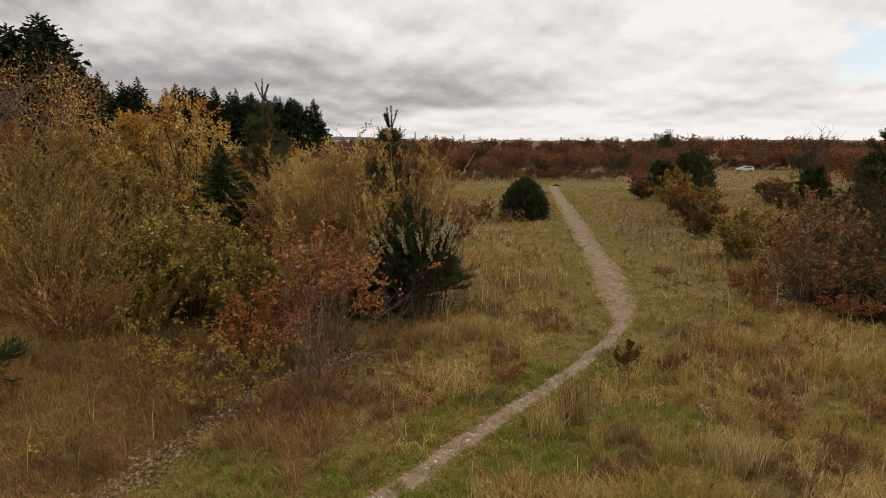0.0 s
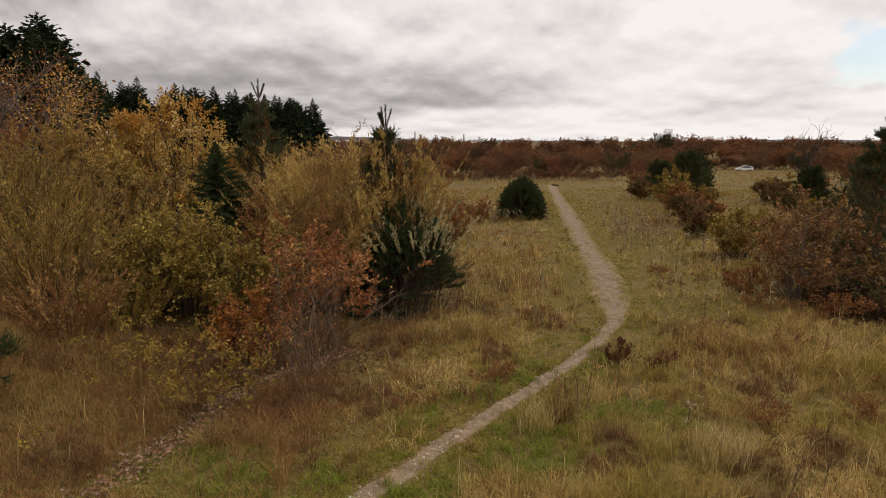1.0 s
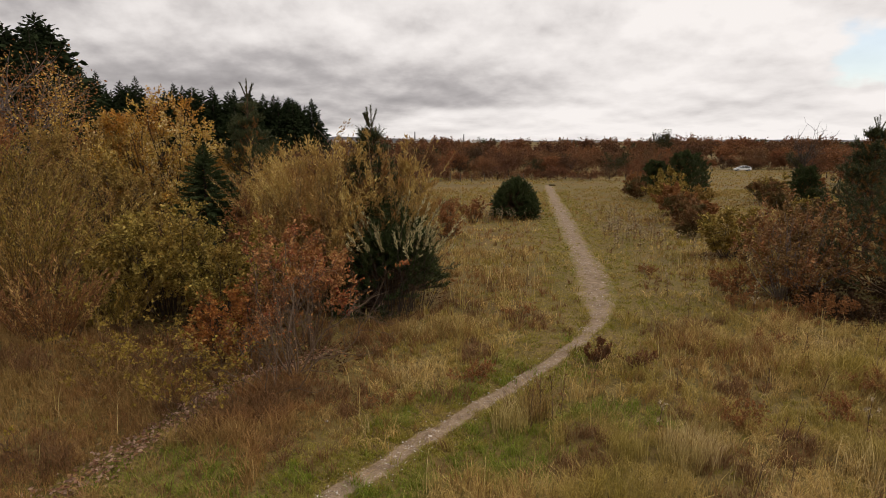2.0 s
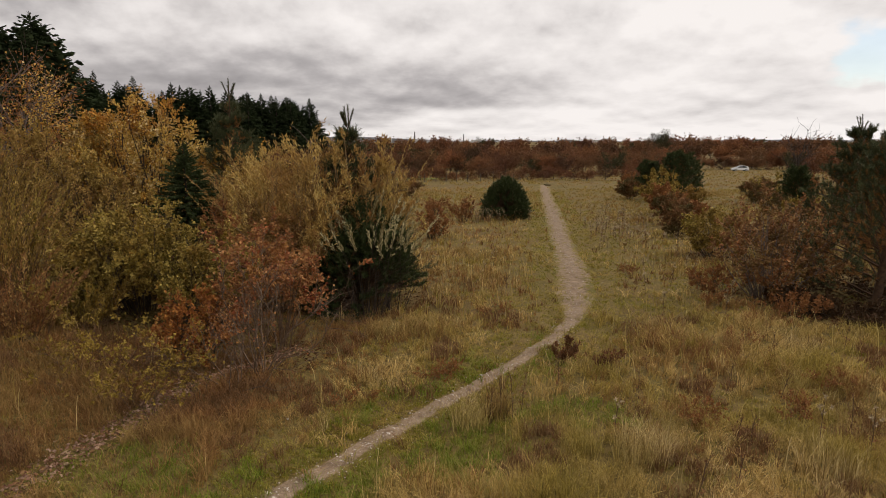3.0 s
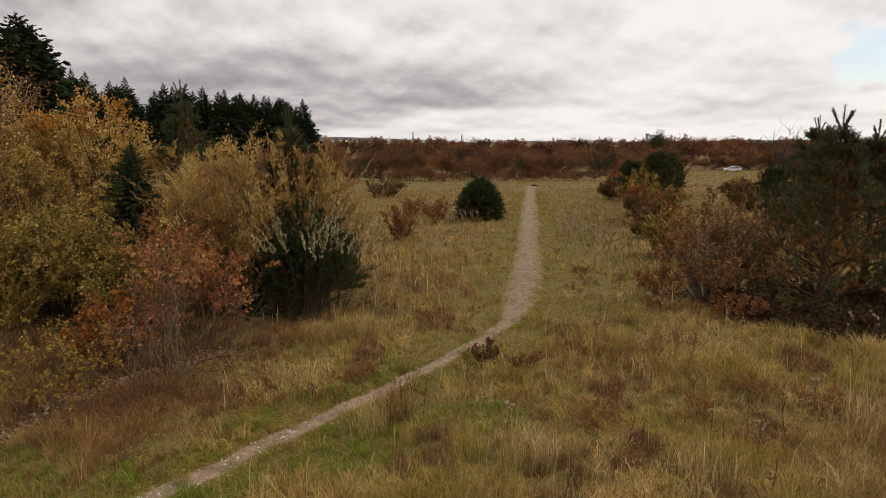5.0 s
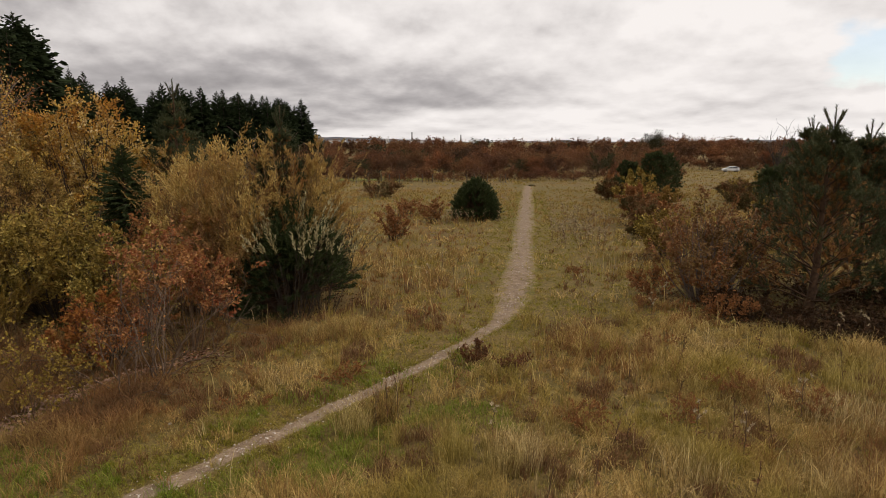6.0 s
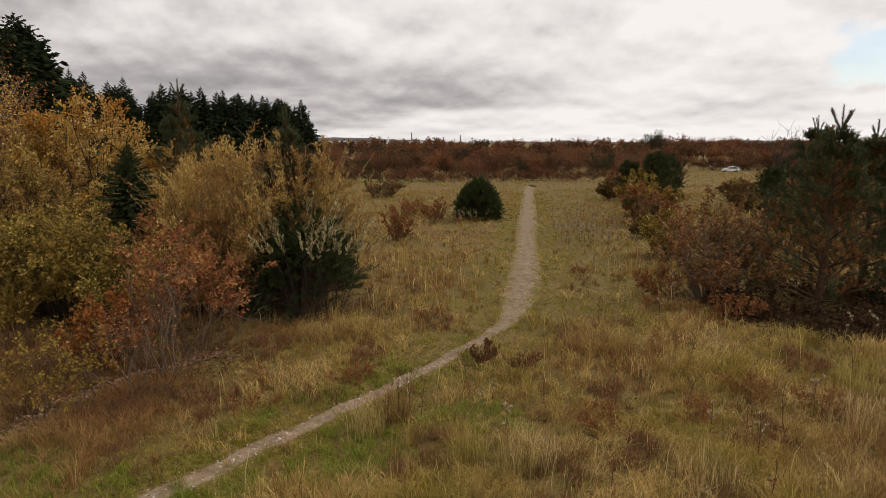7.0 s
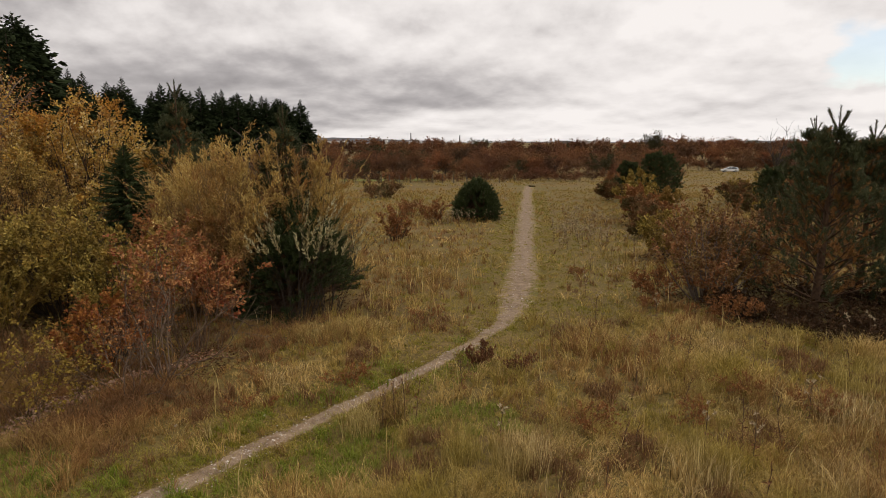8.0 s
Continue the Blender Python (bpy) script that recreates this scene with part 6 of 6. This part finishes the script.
def build_car():
    """A small white hatchback, parked beyond the heath."""
    x, y = 80.6, 164.0
    ob = thing("car", (x, y, float(ground_z(x, y))), "white hatchback parked beyond the heath", "car")
    ob.rotation_euler = (0, 0, radians(-10))
    side = [(-2.1, 0.32), (-2.12, 0.62), (-1.95, 0.78), (-1.15, 0.92), (-0.35, 1.42), (0.9, 1.47), (1.75, 1.28), (2.05, 0.90), (2.1, 0.45), (2.0, 0.30)]
    bm = bmesh.new()
    rows = []
    for w, inset in ((-0.84, 0.0), (0.84, 0.0)):
        rows.append([bm.verts.new((px, w * (0.80 if pz > 1.2 else 1.0), pz)) for px, pz in side])
    n = len(side)
    for i in range(n):
        bm.faces.new((rows[0][i], rows[0][(i + 1) % n], rows[1][(i + 1) % n], rows[1][i]))
    bm.faces.new(rows[0][::-1])
    bm.faces.new(rows[1])
    bmesh.ops.bevel(bm, geom=list(bm.edges), offset=0.06, segments=2, affect="EDGES")
    bmesh.ops.recalc_face_normals(bm, faces=bm.faces)
    body = part("body", bm, M["car_paint"], ob)
    for s in (-1, 1):
        for poly in (((-0.95, 0.96), (-0.36, 1.34), (0.20, 1.38), (0.20, 0.96)), ((0.28, 0.96), (0.28, 1.38), (0.88, 1.38), (1.55, 1.20), (1.6, 0.98))):
            bm = bmesh.new()
            vs = [bm.verts.new((px, s * (0.875 - 0.30 * max(0, pz - 0.92)), pz)) for px, pz in poly]
            f = bm.faces.new(vs)
            g = bmesh.ops.extrude_face_region(bm, geom=[f])
            bmesh.ops.translate(bm, verts=[q for q in g["geom"] if isinstance(q, bmesh.types.BMVert)], vec=(0, -s * 0.05, 0))
            part("side_window", bm, M["glass"], ob, "dark tinted side window")
    for px, pz, tilt, lab, w in ((-0.80, 1.17, 51, "windscreen", 0.62), (1.93, 1.10, -52, "rear_window", 0.6)):
        bm = bmesh.new()
        box_bm(bm, -0.36, 0.36, -w, w, -0.012, 0.012)
        bmesh.ops.rotate(bm, verts=bm.verts, matrix=Matrix.Rotation(radians(-tilt + (14 if tilt > 0 else -12)), 3, "Y"))
        bmesh.ops.translate(bm, verts=bm.verts, vec=(px, 0, pz))
        part(lab, bm, M["glass"], ob)
    for wx in (-1.35, 1.32):
        for s in (-1, 1):
            bm = bmesh.new()
            bmesh.ops.create_cone(bm, cap_ends=True, segments=20, radius1=0.31, radius2=0.31, depth=0.2, matrix=Matrix.Translation((wx, s * 0.80, 0.31)) @ Matrix.Rotation(radians(90), 4, "X"))
            wheel = part("wheel", bm, M["tyre"], ob)
            bm = bmesh.new()
            bmesh.ops.create_cone(bm, cap_ends=True, segments=16, radius1=0.2, radius2=0.18, depth=0.03, matrix=Matrix.Translation((wx, s * 0.91, 0.31)) @ Matrix.Rotation(radians(90), 4, "X"))
            part("rim", bm, M["rim"], wheel)
    for s in (-1, 1):
        bm = bmesh.new()
        box_bm(bm, 2.0, 2.12, s * 0.68 - 0.12, s * 0.68 + 0.12, 0.72, 0.92)
        part("tail_light", bm, M["red_lens"], ob)
        bm = bmesh.new()
        box_bm(bm, -2.13, -2.0, s * 0.62 - 0.16, s * 0.62 + 0.16, 0.62, 0.74)
        part("headlight", bm, M["rim"], ob)


build_car()


# ---- dead weeds, seed heads, litter and stones ----
def weed(name, height, label, heads, head_size, material, stem="dark_stem", branches=4, group="", x=0, y=0):
    ob = thing(name, spot(x, y, 0.02), label, "weed", group)
    main = grow(np.zeros((1, 3)), np.array([[0.05, 0.02, 1.0]]), height, 7, 0.05, 0.03)
    at, d = spawn(main, branches, 0.45, 0.98, 0.6)
    tw = grow(at, d, height * 0.25 * rng.uniform(0.5, 1.2, len(at)), 4, 0.1, 0.15)
    piece("stem", join([tubes(main, np.linspace(0.007, 0.004, 7)[None], 4), tubes(tw, np.repeat(np.linspace(0.004, 0.0025, 4)[None], len(tw), 0), 3)]), M[stem], ob, "", True)
    tips = np.concatenate([main[:, -1], tw[:, -1]])
    for tip in tips:
        c = np.repeat(tip[None], heads, 0)
        way = unit(rng.normal(size=c.shape) + [0, 0, 0.5])
        piece("seed_head", leaves(c, way, head_size * rng.uniform(0.6, 1.2, len(c)), head_size * 0.4), M[material], ob)
    at2, d2 = spawn(main, 9, 0.05, 0.7, 1.2)
    tagged(piece("withered_leafage", leaves(at2, d2, 0.09, 0.025, droop=0.6), M["dock"], ob), kind="stuff")
    return ob


def build_weeds():
    thistle = [weed("dead_thistle", h, "dead thistle with pale fluffy seed heads", 12, 0.052, "fluff", group="dead thistles", x=9.6 + i * 0.5, y=27 + i) for i, h in enumerate((0.7, 0.85, 0.6))]
    for i in range(110):
        x, y = rng.normal(10.2, 1.0) + 0.0, rng.normal(30.5, 3.2)
        if i > 70:
            x, y = rng.uniform(11.0, 14.0), rng.uniform(34, 46)
        if path_distance(np.array([x]), np.array([y]))[0][0] < 1.4:
            continue
        c = copy_thing(thistle[i % 3], pose(*spot(x, y), 0, 0, rng.uniform(0, 360)))
        c.scale = (1.2, 1.2, rng.uniform(0.7, 1.15))
    for i in range(26):
        x, y = rng.uniform(3.0, 6.6), rng.normal(38.2, 0.8)
        copy_thing(thistle[i % 3], pose(*spot(x, y), 0, 0, rng.uniform(0, 360)))
    for x, y in ((12.2, 13.4), (12.6, 13.2), (7.2, 17.4), (8.4, 18.6), (9.2, 16.2), (6.9, 15.1), (8.2, 14.4), (6.72, 8.15), (7.3, 7.9), (3.8, 8.4), (9.0, 9.4), (7.9, 19.8), (9.6, 20.6), (3.1, 22.0), (2.6, 20.0)):
        copy_thing(thistle[int(x * 10) % 3], pose(*spot(x, y), 0, 0, rng.uniform(0, 360)))
    stalk = [weed("dead_stalk", h, "dark brown dead stalk with withered seed clusters", 7, 0.03, "dock", branches=5, group="dead stalks", x=x, y=y) for h, x, y in ((0.8, 2.35, 9.15), (0.65, 7.5, 8.6), (0.72, 2.15, 9.25))]
    for x, y in ((2.5, 9.35), (2.0, 9.1), (3.3, 10.3), (5.6, 8.3), (5.75, 8.2), (6.3, 10.2), (8.1, 8.6), (7.1, 9.9), (4.6, 9.8), (8.8, 10.9), (7.9, 11.8), (5.2, 11.2), (6.1, 12.6), (9.7, 12.2), (10.6, 10.8), (2.9, 17.2), (3.2, 18.4), (1.9, 18.6), (3.5, 20.2), (7.0, 7.0), (5.0, 7.0), (9.6, 8.2), (4.2, 6.6), (8.6, 7.2)):
        c = copy_thing(stalk[int(x * 10) % 3], pose(*spot(x, y), rng.normal(0, 5), rng.normal(0, 5), rng.uniform(0, 360)))
        c.scale = (1, 1, rng.uniform(0.6, 1.1))
    shrub("dock_plant", 3.72, 11.75, 0.62, 0.30, "withered rusty-brown dock plant beside the footpath", "dock", "dark_stem", stems=22, twigs=7, per=10, leaf_size=(0.05, 0.03), spread=0.4, category="weed")
    shrub("dock_plant", 4.5, 11.4, 0.34, 0.40, "low dark withered herb clump in the grass", "dock", "dark_stem", stems=18, twigs=6, per=7, leaf_size=(0.05, 0.03), category="weed")
    for x, y, h, r in ((6.9, 9.2, 0.4, 0.5), (8.2, 10.2, 0.4, 0.55), (5.3, 9.0, 0.5, 0.4), (7.9, 12.9, 0.35, 0.5), (9.3, 9.6, 0.45, 0.5), (2.6, 15.4, 0.3, 0.5), (8.6, 16.0, 0.35, 0.5), (7.7, 20.8, 0.4, 0.4), (1.2, 11.0, 0.3, 0.5), (-0.4, 9.9, 0.25, 0.5)):
        shrub("herb_clump", x, y, h, r, "low clump of withered reddish herbs in the grass", "rust", "dark_stem", stems=22, twigs=6, per=6, leaf_size=(0.04, 0.02), category="weed", group="withered herb clumps", stem_width=0.006)
    # fallen leaves in two drifts
    n = 1300
    t = rng.random(n)
    y = 6.6 + 5.6 * t + rng.normal(0, 0.2, n)
    x = np.interp(y, *DRIFT) + rng.normal(0, 0.16, n)
    at = np.stack([x, y, ground_z(x, y) + rng.uniform(0.02, 0.12, n)], 1)
    flat = unit(np.stack([rng.normal(size=n), rng.normal(size=n), rng.normal(0, 0.25, n)], 1))
    tagged(new("fallen_leaves", mesh_of("fallen_leaves", *leaves(at, flat, 0.075 * rng.uniform(0.6, 1.2, n), 0.05)[:2], M["litter"])), "drift of fallen pinkish-brown leaves in the grass", "leaf litter", kind="stuff")
    # fallen needles and leaves on the bare ground beneath the thickets
    n = 15000
    k = rng.integers(0, len(SHADED), n)
    c = np.array(SHADED)[k]
    a, q = rng.uniform(0, 6.283, n), c[:, 2] * np.sqrt(rng.random(n)) * 1.15
    x, y = c[:, 0] + q * np.cos(a), c[:, 1] + q * np.sin(a)
    at = np.stack([x, y, ground_z(x, y) + rng.uniform(0.005, 0.05, n)], 1)
    flat = unit(np.stack([rng.normal(size=n), rng.normal(size=n), rng.normal(0, 0.3, n)], 1))
    v, f, tone = leaves(at, flat, 0.10 * rng.uniform(0.6, 1.3, n), 0.035)
    tagged(new("needle_litter", mesh_of("needle_litter", v, f, M["needle_litter"], tint=tone)), "brown needle and leaf litter under the thickets", "leaf litter", kind="stuff")
    # a few pale stones
    kinds = []
    for k in range(3):
        bm = bmesh.new()
        bmesh.ops.create_icosphere(bm, subdivisions=2, radius=0.05)
        for v in bm.verts:
            v.co *= 1 + 0.35 * noise.noise(v.co * 22 + Vector((k * 7, 0, 0)))
            v.co.z *= 0.6
        me = bpy.data.meshes.new("stone")
        bm.to_mesh(me)
        bm.free()
        me.materials.append(M["flint"])
        kinds.append(me)
    for i, (x, y, s) in enumerate(((0.0, 9.5, 0.8), (1.95, 10.95, 1.0), (2.1, 11.4, 0.8), (1.7, 11.8, 0.7), (-1.3, 9.1, 0.9), (3.55, 12.75, 0.9), (2.6, 11.5, 0.8), (1.4, 10.3, 0.7), (2.35, 11.9, 0.6), (0.6, 9.2, 0.8))):
        ob = new("stone", kinds[i % 3])
        ob.matrix_basis = pose(x, y, float(ground_z(x, y)) + 0.02, 0, 0, i * 40) @ Matrix.Scale(0.6 * s, 4)
        tagged(ob, "small pale flint stone lying by the footpath", "stone", "pale stones")
    mound = kinds[0].copy()
    mound.materials[0] = M["mossy_stone"]
    ob = new("boulder", mound)
    ob.matrix_basis = pose(15.7, 84.5, float(ground_z(15.7, 84.5)) + 0.15) @ Matrix.Diagonal((11, 5, 5, 1))
    tagged(ob, "low dark mossy boulder at the end of the footpath", "boulder")


build_weeds()
